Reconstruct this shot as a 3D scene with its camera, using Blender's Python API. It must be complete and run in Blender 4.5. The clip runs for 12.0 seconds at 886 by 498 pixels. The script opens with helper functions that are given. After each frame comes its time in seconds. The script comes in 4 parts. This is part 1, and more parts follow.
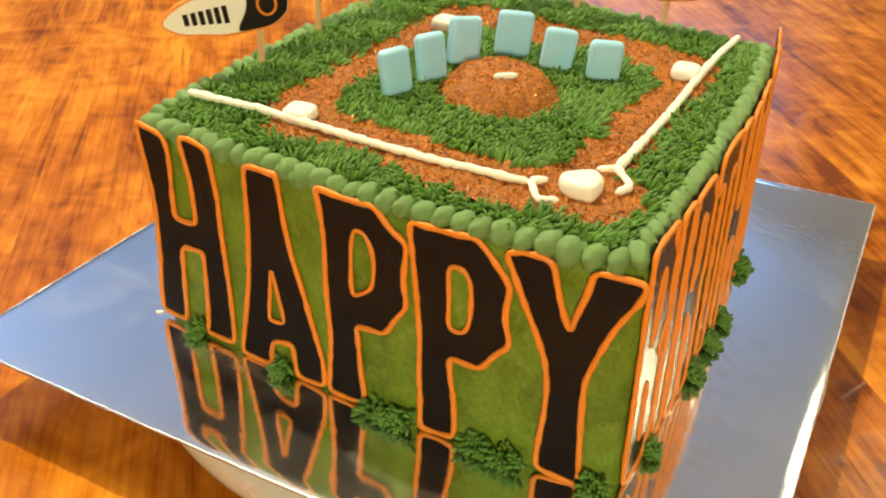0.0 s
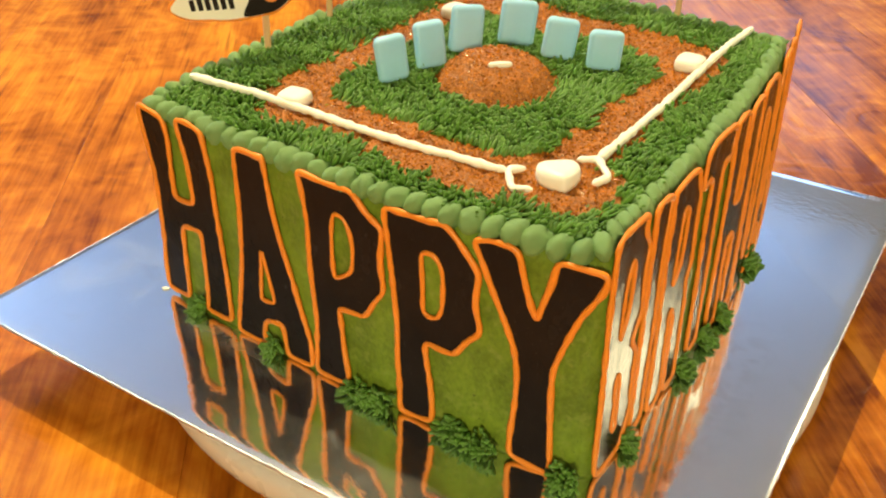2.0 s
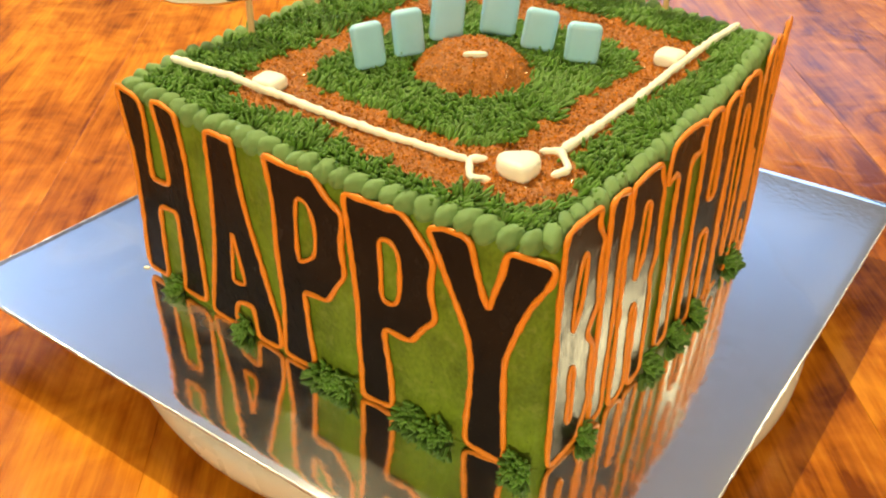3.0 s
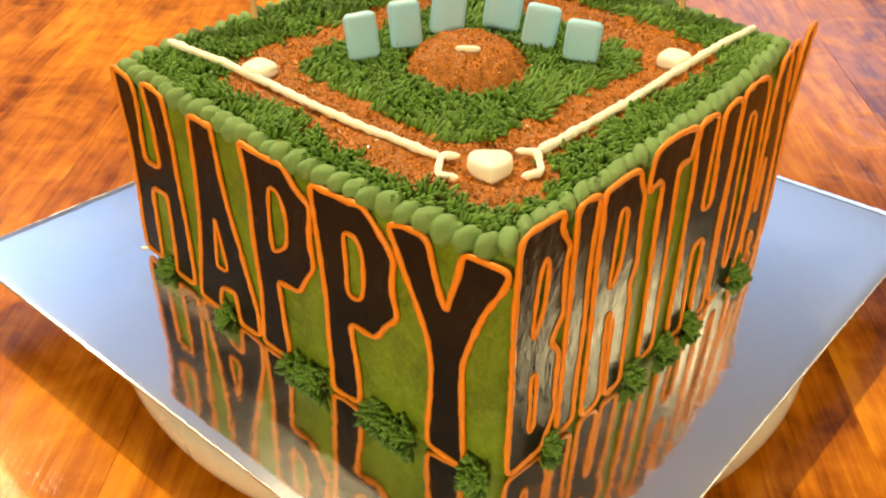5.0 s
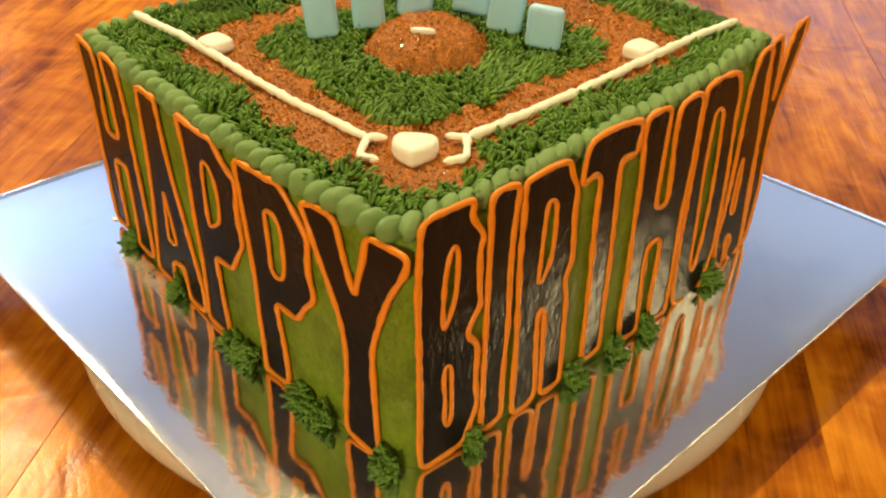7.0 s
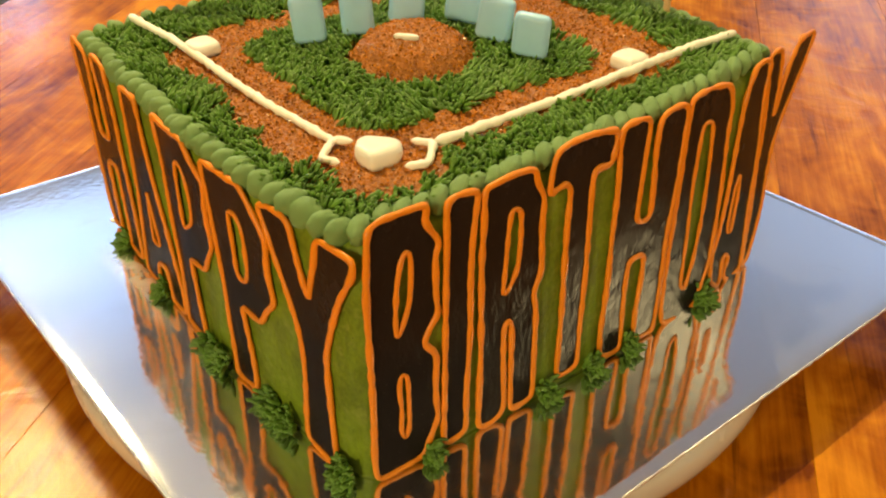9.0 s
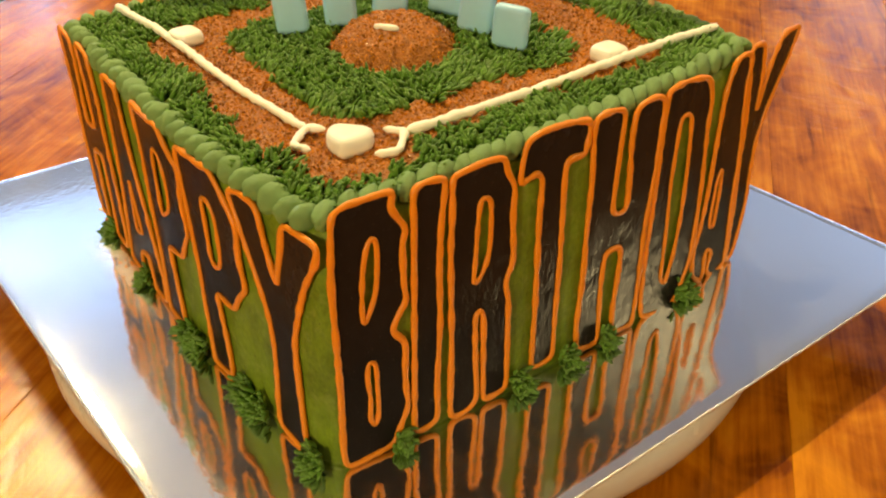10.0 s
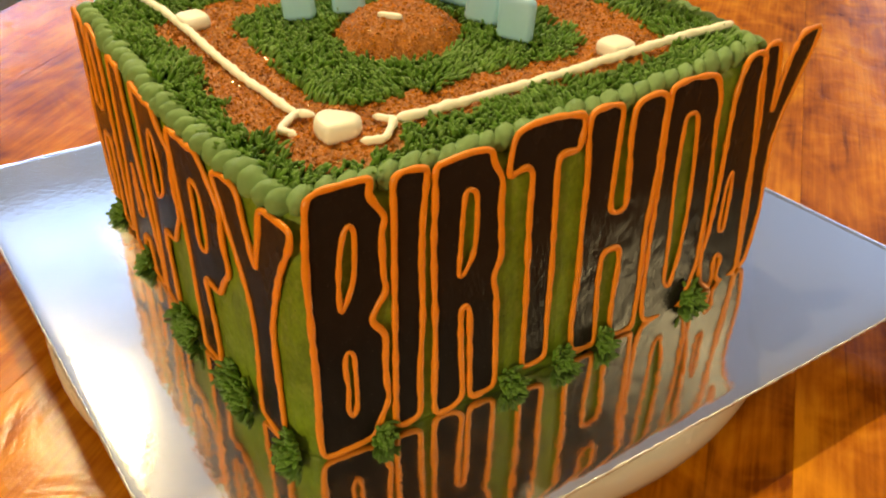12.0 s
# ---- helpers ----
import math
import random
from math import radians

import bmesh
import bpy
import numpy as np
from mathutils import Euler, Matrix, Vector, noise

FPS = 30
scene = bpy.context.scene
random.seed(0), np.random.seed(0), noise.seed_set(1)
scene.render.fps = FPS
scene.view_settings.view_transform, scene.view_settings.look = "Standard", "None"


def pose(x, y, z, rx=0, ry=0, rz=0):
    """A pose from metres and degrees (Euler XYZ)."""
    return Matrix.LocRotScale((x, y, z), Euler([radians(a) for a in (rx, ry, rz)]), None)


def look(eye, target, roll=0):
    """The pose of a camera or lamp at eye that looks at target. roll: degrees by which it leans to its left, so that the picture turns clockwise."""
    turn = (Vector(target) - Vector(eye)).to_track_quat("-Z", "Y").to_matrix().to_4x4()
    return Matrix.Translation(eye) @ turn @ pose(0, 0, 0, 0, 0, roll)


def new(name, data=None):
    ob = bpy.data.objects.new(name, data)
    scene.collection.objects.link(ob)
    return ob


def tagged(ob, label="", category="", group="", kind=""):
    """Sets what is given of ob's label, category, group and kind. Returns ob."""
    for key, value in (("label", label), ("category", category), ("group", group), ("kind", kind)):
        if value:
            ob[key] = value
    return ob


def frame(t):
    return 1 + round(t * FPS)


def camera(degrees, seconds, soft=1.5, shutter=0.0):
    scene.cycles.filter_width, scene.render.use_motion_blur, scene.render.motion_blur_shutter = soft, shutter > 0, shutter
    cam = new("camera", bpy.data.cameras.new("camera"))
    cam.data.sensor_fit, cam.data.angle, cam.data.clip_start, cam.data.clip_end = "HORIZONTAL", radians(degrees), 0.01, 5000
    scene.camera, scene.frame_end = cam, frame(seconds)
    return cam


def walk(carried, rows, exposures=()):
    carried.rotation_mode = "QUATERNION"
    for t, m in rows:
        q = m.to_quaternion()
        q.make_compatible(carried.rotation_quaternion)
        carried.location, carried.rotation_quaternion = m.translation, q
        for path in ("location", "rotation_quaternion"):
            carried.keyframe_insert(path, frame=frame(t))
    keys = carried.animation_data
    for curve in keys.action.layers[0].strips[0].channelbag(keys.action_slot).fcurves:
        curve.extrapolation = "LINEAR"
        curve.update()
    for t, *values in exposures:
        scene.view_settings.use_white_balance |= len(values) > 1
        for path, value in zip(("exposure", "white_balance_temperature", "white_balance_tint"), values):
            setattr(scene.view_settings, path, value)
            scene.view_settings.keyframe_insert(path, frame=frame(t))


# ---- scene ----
cam = camera(50.0, 12.0, soft=2.1)
PATH = [
    (0, (0.0700, -0.2565, 0.2825), (-0.7610, 1.2124, -0.7907), 2.45),
    (0.5, (0.0774, -0.2501, 0.2813), (-0.7879, 1.2116, -0.7745), 2.35),
    (1, (0.0860, -0.2454, 0.2808), (-0.8174, 1.1811, -0.7911), 1.70),
    (1.5, (0.0958, -0.2434, 0.2837), (-0.8355, 1.1583, -0.7970), 1.62),
    (2, (0.1050, -0.2381, 0.2849), (-0.8544, 1.1311, -0.8127), 1.20),
    (2.5, (0.1182, -0.2305, 0.2857), (-0.8677, 1.1111, -0.8224), 1.28),
    (3, (0.1303, -0.2224, 0.2860), (-0.8811, 1.0936, -0.8299), 1.58),
    (5, (0.1570, -0.1887, 0.2850), (-0.9682, 1.0136, -0.8501), 1.52),
    (5.5, (0.1686, -0.1755, 0.2823), (-0.9808, 0.9959, -0.8609), 1.74),
    (6, (0.1764, -0.1639, 0.2800), (-1.0035, 0.9685, -0.8713), 1.42),
    (6.5, (0.1851, -0.1517, 0.2792), (-1.0216, 0.9561, -0.8682), 1.41),
    (7, (0.1938, -0.1414, 0.2776), (-1.0435, 0.9342, -0.8679), 1.33),
    (9, (0.2143, -0.1099, 0.2700), (-1.1256, 0.8742, -0.8419), 0.49),
    (9.5, (0.2217, -0.1026, 0.2681), (-1.1319, 0.8639, -0.8426), 0.50),
    (10, (0.2269, -0.0978, 0.2663), (-1.1364, 0.8577, -0.8420), 0.46),
    (10.5, (0.2286, -0.0899, 0.2637), (-1.1692, 0.8487, -0.8158), 0.34),
    (11, (0.2351, -0.0824, 0.2608), (-1.1771, 0.8297, -0.8225), 0.48),
    (11.5, (0.2387, -0.0768, 0.2594), (-1.1647, 0.8209, -0.8473), 0.78),
    (12, (0.2375, -0.0748, 0.2596), (-1.1900, 0.7860, -0.8456), 0.52),
]
walk(cam, [(t, look(eye, target, roll)) for t, eye, target, roll in PATH],
     exposures=[(0, 0.18, 5800, 5), (1.0, 0.17, 5820, 5), (2.5, 0.20, 6050, 6), (6.2, 0.19, 6800, 9), (7.0, -0.08, 6800, 9), (9.0, -0.11, 6900, 9), (12, -0.18, 6980, 10)])

# ---- world, lamps, exposure ----
TABLE_Z, FLOOR_Z, CEIL_Z = -0.0375, -0.796, 1.70

world = bpy.data.worlds.new("world")
scene.world = world
world.use_nodes = True
wn = world.node_tree.nodes
sky = wn.new("ShaderNodeTexSky")
sky.sky_type = "NISHITA"
sky.sun_disc = False
sky.sun_elevation, sky.sun_rotation = radians(40), radians(120)
wn["Background"].inputs["Strength"].default_value = 0.12
world.node_tree.links.new(sky.outputs["Color"], wn["Background"].inputs["Color"])


def area_lamp(name, place, target, size, power, colour, shape="DISK", size_y=None):
    data = bpy.data.lights.new(name, "AREA")
    data.shape, data.size, data.energy, data.color = shape, size, power, colour
    if size_y:
        data.size_y = size_y
    ob = new(name, data)
    ob.matrix_world = look(place, target)
    return ob


WARM, DAY = (1.0, 0.78, 0.40), (0.45, 0.64, 1.0)
PENDANTS = ((-0.64, 0.33, 1.40), (-1.24, 0.02, 1.02))
FLUSH = ((1.04, 1.86), (0.34, 2.00))
# added fill lamp out of view, brightens the cake's front side
FRONT_FILL = ((0.82, -1.62, 0.64),)
for spot, size, power in zip(PENDANTS, (0.035, 0.20), (23.0, 7.4)):
    area_lamp("pendant_glow", spot, (-0.1, 0.1, 0), size, power, WARM)
for spot, power, wide in zip(FLUSH, (20.0, 4.2), (0.80, 0.46)):
    # added bare point lamp below each rim, a fill that warms the ceiling
    uplight_fill = bpy.data.lights.new("ceiling_glow", "POINT")
    uplight_fill.energy, uplight_fill.color, uplight_fill.shadow_soft_size = power * 0.4, WARM, wide * 0.3
    new("ceiling_glow", uplight_fill).location = (*spot, 1.48)
    area_lamp("ceiling_glow", (*spot, 1.605), (spot[0] * 0.3, spot[1] * 0.3, 0), wide, power, WARM)
for spot, power in zip(FRONT_FILL, (24.0,)):
    area_lamp("front_fill_glow", spot, (-0.1, 0.1, 0.05), 0.34, power, WARM)
area_lamp("window_daylight", (-3.33, 0.185, 0.78), (-2.75, 1.1, 1.85), 0.39, 23.0, DAY, "RECTANGLE", 0.68)
area_lamp("window_daylight", (-3.33, 0.60, 0.78), (-2.55, 0.70, 1.85), 0.09, 3.5, DAY, "RECTANGLE", 0.68)
area_lamp("window_daylight", (-1.35, 3.33, 1.05), (-1.7, 2.2, 1.9), 1.9, 10.5, DAY, "RECTANGLE", 0.74)


# ---- materials ----
def material(name, colour, rough=0.5, metal=0.0, vary=0.25, scale=40.0, fine=300.0, bump=0.2, bump_scale=200.0,
             bump_dist=0.001, object_vary=0.0, island_vary=0.0, subsurface=0.0, stretch=(1, 1, 1), rough_vary=0.1, specular=0.5):
    """Principled surface with colour variation at two scales, uneven gloss and fine relief."""
    mat = bpy.data.materials.new(name)
    mat.use_nodes = True
    nt, ln = mat.node_tree.nodes, mat.node_tree.links
    bsdf = nt["Principled BSDF"]
    tc = nt.new("ShaderNodeTexCoord")
    mp = nt.new("ShaderNodeMapping")
    mp.inputs["Scale"].default_value = stretch
    ln.new(tc.outputs["Object"], mp.inputs["Vector"])

    def tex(sc, detail=4.0):
        n = nt.new("ShaderNodeTexNoise")
        n.inputs["Scale"].default_value, n.inputs["Detail"].default_value = sc, detail
        ln.new(mp.outputs["Vector"], n.inputs["Vector"])
        return n.outputs["Fac"]

    def maths(op, a, b):
        n = nt.new("ShaderNodeMath")
        n.operation = op
        for i, v in enumerate((a, b)):
            if isinstance(v, (int, float)):
                n.inputs[i].default_value = v
            else:
                ln.new(v, n.inputs[i])
        return n.outputs[0]

    big, small = tex(scale), tex(fine, 2.0)
    value = maths("ADD", maths("MULTIPLY", big, vary * 2), maths("MULTIPLY", small, vary))
    value = maths("ADD", value, 1.0 - vary * 1.5)
    if object_vary:
        info = nt.new("ShaderNodeObjectInfo")
        value = maths("ADD", value, maths("MULTIPLY", maths("SUBTRACT", info.outputs["Random"], 0.5), object_vary))
    if island_vary:
        geo = nt.new("ShaderNodeNewGeometry")
        value = maths("ADD", value, maths("MULTIPLY", maths("SUBTRACT", geo.outputs["Random Per Island"], 0.5), island_vary))
    hsv = nt.new("ShaderNodeHueSaturation")
    hsv.inputs["Color"].default_value = (*colour, 1)
    ln.new(value, hsv.inputs["Value"])
    ln.new(hsv.outputs["Color"], bsdf.inputs["Base Color"])
    ln.new(maths("ADD", rough - rough_vary, maths("MULTIPLY", big, rough_vary * 2)), bsdf.inputs["Roughness"])
    bsdf.inputs["Metallic"].default_value = metal
    bsdf.inputs["Specular IOR Level"].default_value = specular
    if subsurface:
        bsdf.inputs["Subsurface Weight"].default_value = subsurface
        bsdf.inputs["Subsurface Radius"].default_value = (0.003, 0.003, 0.002)
        bsdf.inputs["Subsurface Scale"].default_value = 0.5
    if bump:
        bn = nt.new("ShaderNodeBump")
        bn.inputs["Strength"].default_value, bn.inputs["Distance"].default_value = bump, bump_dist
        ln.new(tex(bump_scale, 3.0), bn.inputs["Height"])
        ln.new(bn.outputs["Normal"], bsdf.inputs["Normal"])
    return mat


def wood(name):
    """Polished orange-brown wood: streaks along the local x axis, darker blotches, satin varnish."""
    mat = bpy.data.materials.new(name)
    mat.use_nodes = True
    nt, ln = mat.node_tree.nodes, mat.node_tree.links
    bsdf = nt["Principled BSDF"]
    tc = nt.new("ShaderNodeTexCoord")
    info = nt.new("ShaderNodeObjectInfo")
    shift = nt.new("ShaderNodeVectorMath")
    shift.operation = "MULTIPLY_ADD"
    comb = nt.new("ShaderNodeCombineXYZ")
    ln.new(info.outputs["Random"], comb.inputs["X"])
    ln.new(info.outputs["Random"], comb.inputs["Z"])
    ln.new(comb.outputs[0], shift.inputs[0])
    shift.inputs[1].default_value = (9.0, 9.0, 9.0)
    ln.new(tc.outputs["Object"], shift.inputs[2])

    def streak(sx, sy, sc, detail, distort=0.0):
        mp = nt.new("ShaderNodeMapping")
        mp.inputs["Scale"].default_value = (sx, sy, 1)
        ln.new(shift.outputs[0], mp.inputs["Vector"])
        n = nt.new("ShaderNodeTexNoise")
        n.inputs["Scale"].default_value, n.inputs["Detail"].default_value = sc, detail
        n.inputs["Distortion"].default_value = distort
        ln.new(mp.outputs[0], n.inputs["Vector"])
        return n.outputs["Fac"]

    broad, grain, fibre, figure = streak(2.6, 8, 1, 5, 1.4), streak(7, 24, 1, 6, 2.6), streak(13, 380, 1, 3, 0.3), streak(17, 13, 1, 6, 3.0)

    def weighed(parts):
        total = None
        for source, weight in parts:
            n = nt.new("ShaderNodeMath")
            n.operation = "MULTIPLY_ADD"
            ln.new(source, n.inputs[0])
            n.inputs[1].default_value = weight
            n.inputs[2].default_value = 0.5 - 0.5 * sum(w for _, w in parts)
            if total is not None:
                ln.new(total, n.inputs[2])
            total = n.outputs[0]
        return total

    ramp = nt.new("ShaderNodeValToRGB")
    ramp.color_ramp.elements[0].position, ramp.color_ramp.elements[0].color = 0.25, (0.16, 0.036, 0.002, 1)
    ramp.color_ramp.elements[1].position, ramp.color_ramp.elements[1].color = 0.75, (0.66, 0.255, 0.013, 1)
    mid = ramp.color_ramp.elements.new(0.5)
    mid.color = (0.42, 0.128, 0.005, 1)
    ln.new(weighed(((broad, 0.95), (grain, 0.60), (fibre, 0.36), (figure, 0.50))), ramp.inputs["Fac"])
    hsv = nt.new("ShaderNodeHueSaturation")
    tone = nt.new("ShaderNodeMapRange")
    tone.inputs["To Min"].default_value, tone.inputs["To Max"].default_value = 0.94, 1.06
    ln.new(info.outputs["Random"], tone.inputs["Value"])
    ln.new(tone.outputs["Result"], hsv.inputs["Value"])
    pores = nt.new("ShaderNodeMapRange")
    pores.inputs["From Min"].default_value, pores.inputs["From Max"].default_value = 0.63, 0.74
    pores.inputs["To Min"].default_value, pores.inputs["To Max"].default_value = 0.0, 0.55
    ln.new(streak(9, 190, 1, 3, 0.4), pores.inputs["Value"])
    dark = nt.new("ShaderNodeMix")
    dark.data_type = "RGBA"
    dark.inputs["B"].default_value = (0.06, 0.012, 0.001, 1)
    ln.new(pores.outputs["Result"], dark.inputs["Factor"])
    ln.new(ramp.outputs["Color"], dark.inputs["A"])
    ln.new(dark.outputs["Result"], hsv.inputs["Color"])
    ln.new(hsv.outputs["Color"], bsdf.inputs["Base Color"])
    rr = nt.new("ShaderNodeMapRange")
    rr.inputs["To Min"].default_value, rr.inputs["To Max"].default_value = 0.10, 0.25
    ln.new(figure, rr.inputs["Value"])
    ln.new(rr.outputs["Result"], bsdf.inputs["Roughness"])
    bn = nt.new("ShaderNodeBump")
    bn.inputs["Strength"].default_value, bn.inputs["Distance"].default_value = 0.22, 0.0005
    ln.new(fibre, bn.inputs["Height"])
    bn2 = nt.new("ShaderNodeBump")
    bn2.inputs["Strength"].default_value, bn2.inputs["Distance"].default_value = 0.3, 0.002
    ln.new(figure, bn2.inputs["Height"])
    ln.new(bn.outputs["Normal"], bn2.inputs["Normal"])
    ln.new(bn2.outputs["Normal"], bsdf.inputs["Normal"])
    bsdf.inputs["Specular IOR Level"].default_value = 0.20
    return mat


WOOD = wood("polished wood")
ICING = material("green buttercream", (0.140, 0.214, 0.016), 0.50, vary=0.75, scale=70, fine=600, bump=0.6, bump_scale=190, bump_dist=0.0013, stretch=(1, 1, 0.7), specular=0.22)
BEAD = material("light green buttercream", (0.172, 0.305, 0.100), 0.62, vary=0.16, scale=160, bump=0.35, bump_scale=420, object_vary=0.12, subsurface=0.1)
GRASS = material("dark green buttercream", (0.102, 0.222, 0.026), 0.50, vary=0.15, scale=50, bump=0.2, bump_scale=500, island_vary=0.5, subsurface=0.05)
SUGAR = material("brown sugar", (0.38, 0.122, 0.008), 0.5, vary=0.8, scale=260, fine=1100, bump=0.9, bump_scale=900, bump_dist=0.0012)
GRAIN = material("sugar crystals", (0.46, 0.165, 0.016), 0.16, vary=0.2, scale=300, bump=0, island_vary=1.3, rough_vary=0.06)
BLACK = material("black fondant", (0.0155, 0.0120, 0.0118), 0.25, vary=0.35, scale=45, fine=260, bump=0.42, bump_scale=140, bump_dist=0.0012, rough_vary=0.11, specular=0.11, stretch=(1, 1, 0.7))
ORANGE = material("orange piped icing", (0.80, 0.250, 0.012), 0.40, vary=0.14, scale=120, bump=0.3, bump_scale=650)
CREAM = material("cream piped icing", (0.93, 0.90, 0.80), 0.5, vary=0.05, scale=150, bump=0.15, bump_scale=350, subsurface=0.1)
WHITE = material("white fondant", (0.90, 0.87, 0.79), 0.40, vary=0.04, scale=90, bump=0.08, bump_scale=260, subsurface=0.1)
BLUE = material("pale blue fondant", (0.36, 0.65, 0.90), 0.42, vary=0.06, scale=90, bump=0.1, bump_scale=240, subsurface=0.1)
STICK = material("birch stick", (0.62, 0.40, 0.19), 0.6, vary=0.2, scale=60, bump=0.3, bump_scale=300, stretch=(1, 1, 0.1))
FOIL = material("silver foil", (0.83, 0.85, 0.88), 0.07, metal=1.0, vary=0.04, scale=30, bump=0.042, bump_scale=230, bump_dist=0.0005, rough_vary=0.03)
nt, ln = FOIL.node_tree.nodes, FOIL.node_tree.links
haze = nt.new("ShaderNodeBsdfAnisotropic")
haze.inputs["Color"].default_value, haze.inputs["Roughness"].default_value = (0.80, 0.80, 0.80, 1), 0.26
blend = nt.new("ShaderNodeMixShader")
clouds = nt.new("ShaderNodeTexNoise")
clouds.inputs["Scale"].default_value, clouds.inputs["Detail"].default_value = 16.0, 7.0
smear = nt.new("ShaderNodeMapRange")
smear.inputs["From Min"].default_value, smear.inputs["From Max"].default_value = 0.36, 0.66
smear.inputs["To Min"].default_value, smear.inputs["To Max"].default_value = 0.025, 0.11
ln.new(clouds.outputs["Fac"], smear.inputs["Value"])
ln.new(smear.outputs["Result"], blend.inputs["Fac"])
crinkle = nt.new("ShaderNodeTexNoise")
crinkle.inputs["Scale"].default_value, crinkle.inputs["Detail"].default_value = 520.0, 8.0
coords = nt.new("ShaderNodeTexCoord")
brushed = nt.new("ShaderNodeMapping")
brushed.inputs["Scale"].default_value = (1.0, 0.45, 1.0)
brushed.inputs["Rotation"].default_value = (0, 0, radians(38))
ln.new(coords.outputs["Object"], brushed.inputs["Vector"])
ln.new(brushed.outputs["Vector"], crinkle.inputs["Vector"])
ln.new(coords.outputs["Object"], clouds.inputs["Vector"])
relief = nt.new("ShaderNodeBump")
relief.inputs["Strength"].default_value, relief.inputs["Distance"].default_value = 0.42, 0.0004
ln.new(crinkle.outputs["Fac"], relief.inputs["Height"])
ln.new(relief.outputs["Normal"], haze.inputs["Normal"])
grainy = nt.new("ShaderNodeTexNoise")
grainy.inputs["Scale"].default_value, grainy.inputs["Detail"].default_value = 330.0, 2.0
ln.new(coords.outputs["Object"], grainy.inputs["Vector"])
jagged = nt.new("ShaderNodeBump")
jagged.inputs["Strength"].default_value, jagged.inputs["Distance"].default_value = 0.075, 0.00036
ln.new(grainy.outputs["Fac"], jagged.inputs["Height"])
ln.new(nt["Principled BSDF"].inputs["Normal"].links[0].from_socket, jagged.inputs["Normal"])
ln.new(jagged.outputs["Normal"], nt["Principled BSDF"].inputs["Normal"])
ln.new(nt["Principled BSDF"].outputs["BSDF"], blend.inputs[1])
ln.new(haze.outputs["BSDF"], blend.inputs[2])


def fades(source, start, end):
    """0 at start to 1 at end, soft."""
    n = nt.new("ShaderNodeMapRange")
    n.interpolation_type = "SMOOTHSTEP"
    n.inputs["From Min"].default_value, n.inputs["From Max"].default_value = start, end
    ln.new(source, n.inputs["Value"])
    return n.outputs["Result"]


def product(*sources):
    total = sources[0]
    for other in sources[1:]:
        n = nt.new("ShaderNodeMath")
        n.operation = "MULTIPLY"
        ln.new(total, n.inputs[0])
        ln.new(other, n.inputs[1])
        total = n.outputs[0]
    return total


# greasy smudges on the foil along the foot of the cake
place = nt.new("ShaderNodeSeparateXYZ")
ln.new(coords.outputs["Object"], place.inputs[0])
dabs = nt.new("ShaderNodeTexNoise")
dabs.inputs["Scale"].default_value, dabs.inputs["Detail"].default_value = 110.0, 6.0
ln.new(coords.outputs["Object"], dabs.inputs["Vector"])
front_grease = product(fades(place.outputs["X"], -0.095, -0.075), fades(place.outputs["X"], 0.010, -0.025), fades(place.outputs["Y"], -0.145, -0.132), fades(dabs.outputs["Fac"], 0.28, 0.66))
side_grease = product(fades(place.outputs["X"], 0.165, 0.135), fades(place.outputs["X"], 0.110, 0.125), fades(place.outputs["Y"], 0.040, 0.000), fades(dabs.outputs["Fac"], 0.46, 0.60))
grease = nt.new("ShaderNodeMath")
grease.operation = "MULTIPLY_ADD"
ln.new(front_grease, grease.inputs[0])
grease.inputs[1].default_value = 0.34
halved = nt.new("ShaderNodeMath")
halved.operation = "MULTIPLY"
ln.new(side_grease, halved.inputs[0])
halved.inputs[1].default_value = 0.12
ln.new(halved.outputs[0], grease.inputs[2])
swayed = nt.new("ShaderNodeMath")
swayed.operation = "ADD"
ln.new(place.outputs["X"], swayed.inputs[0])
ln.new(place.outputs["Y"], swayed.inputs[1])
wiped = nt.new("ShaderNodeMath")
wiped.operation = "MULTIPLY_ADD"
ln.new(clouds.outputs["Fac"], wiped.inputs[0])
wiped.inputs[1].default_value = 0.03
ln.new(swayed.outputs[0], wiped.inputs[2])
far_film = fades(wiped.outputs[0], 0.249, 0.255)
scuff = nt.new("ShaderNodeTexNoise")
scuff.inputs["Scale"].default_value, scuff.inputs["Detail"].default_value = 22.0, 9.0
scuff.inputs["Distortion"].default_value = 1.4
ln.new(coords.outputs["Object"], scuff.inputs["Vector"])
worn = nt.new("ShaderNodeMapRange")
worn.inputs["From Min"].default_value, worn.inputs["From Max"].default_value = 0.58, 0.74
worn.inputs["To Min"].default_value, worn.inputs["To Max"].default_value = 0.0, 0.07
ln.new(scuff.outputs["Fac"], worn.inputs["Value"])
dull = nt.new("ShaderNodeBsdfAnisotropic")
dull.inputs["Color"].default_value, dull.inputs["Roughness"].default_value = (0.85, 0.86, 0.88, 1), 0.62
used = nt.new("ShaderNodeMixShader")
filmed = nt.new("ShaderNodeMath")
filmed.operation = "MULTIPLY_ADD"
ln.new(far_film, filmed.inputs[0])
filmed.inputs[1].default_value = 0.06
ln.new(worn.outputs["Result"], filmed.inputs[2])
ln.new(filmed.outputs[0], used.inputs["Fac"])
ln.new(blend.outputs[0], used.inputs[1])
ln.new(dull.outputs["BSDF"], used.inputs[2])
greasy = nt.new("ShaderNodeBsdfAnisotropic")
greasy.inputs["Color"].default_value, greasy.inputs["Roughness"].default_value = (0.88, 0.84, 0.76, 1), 0.36
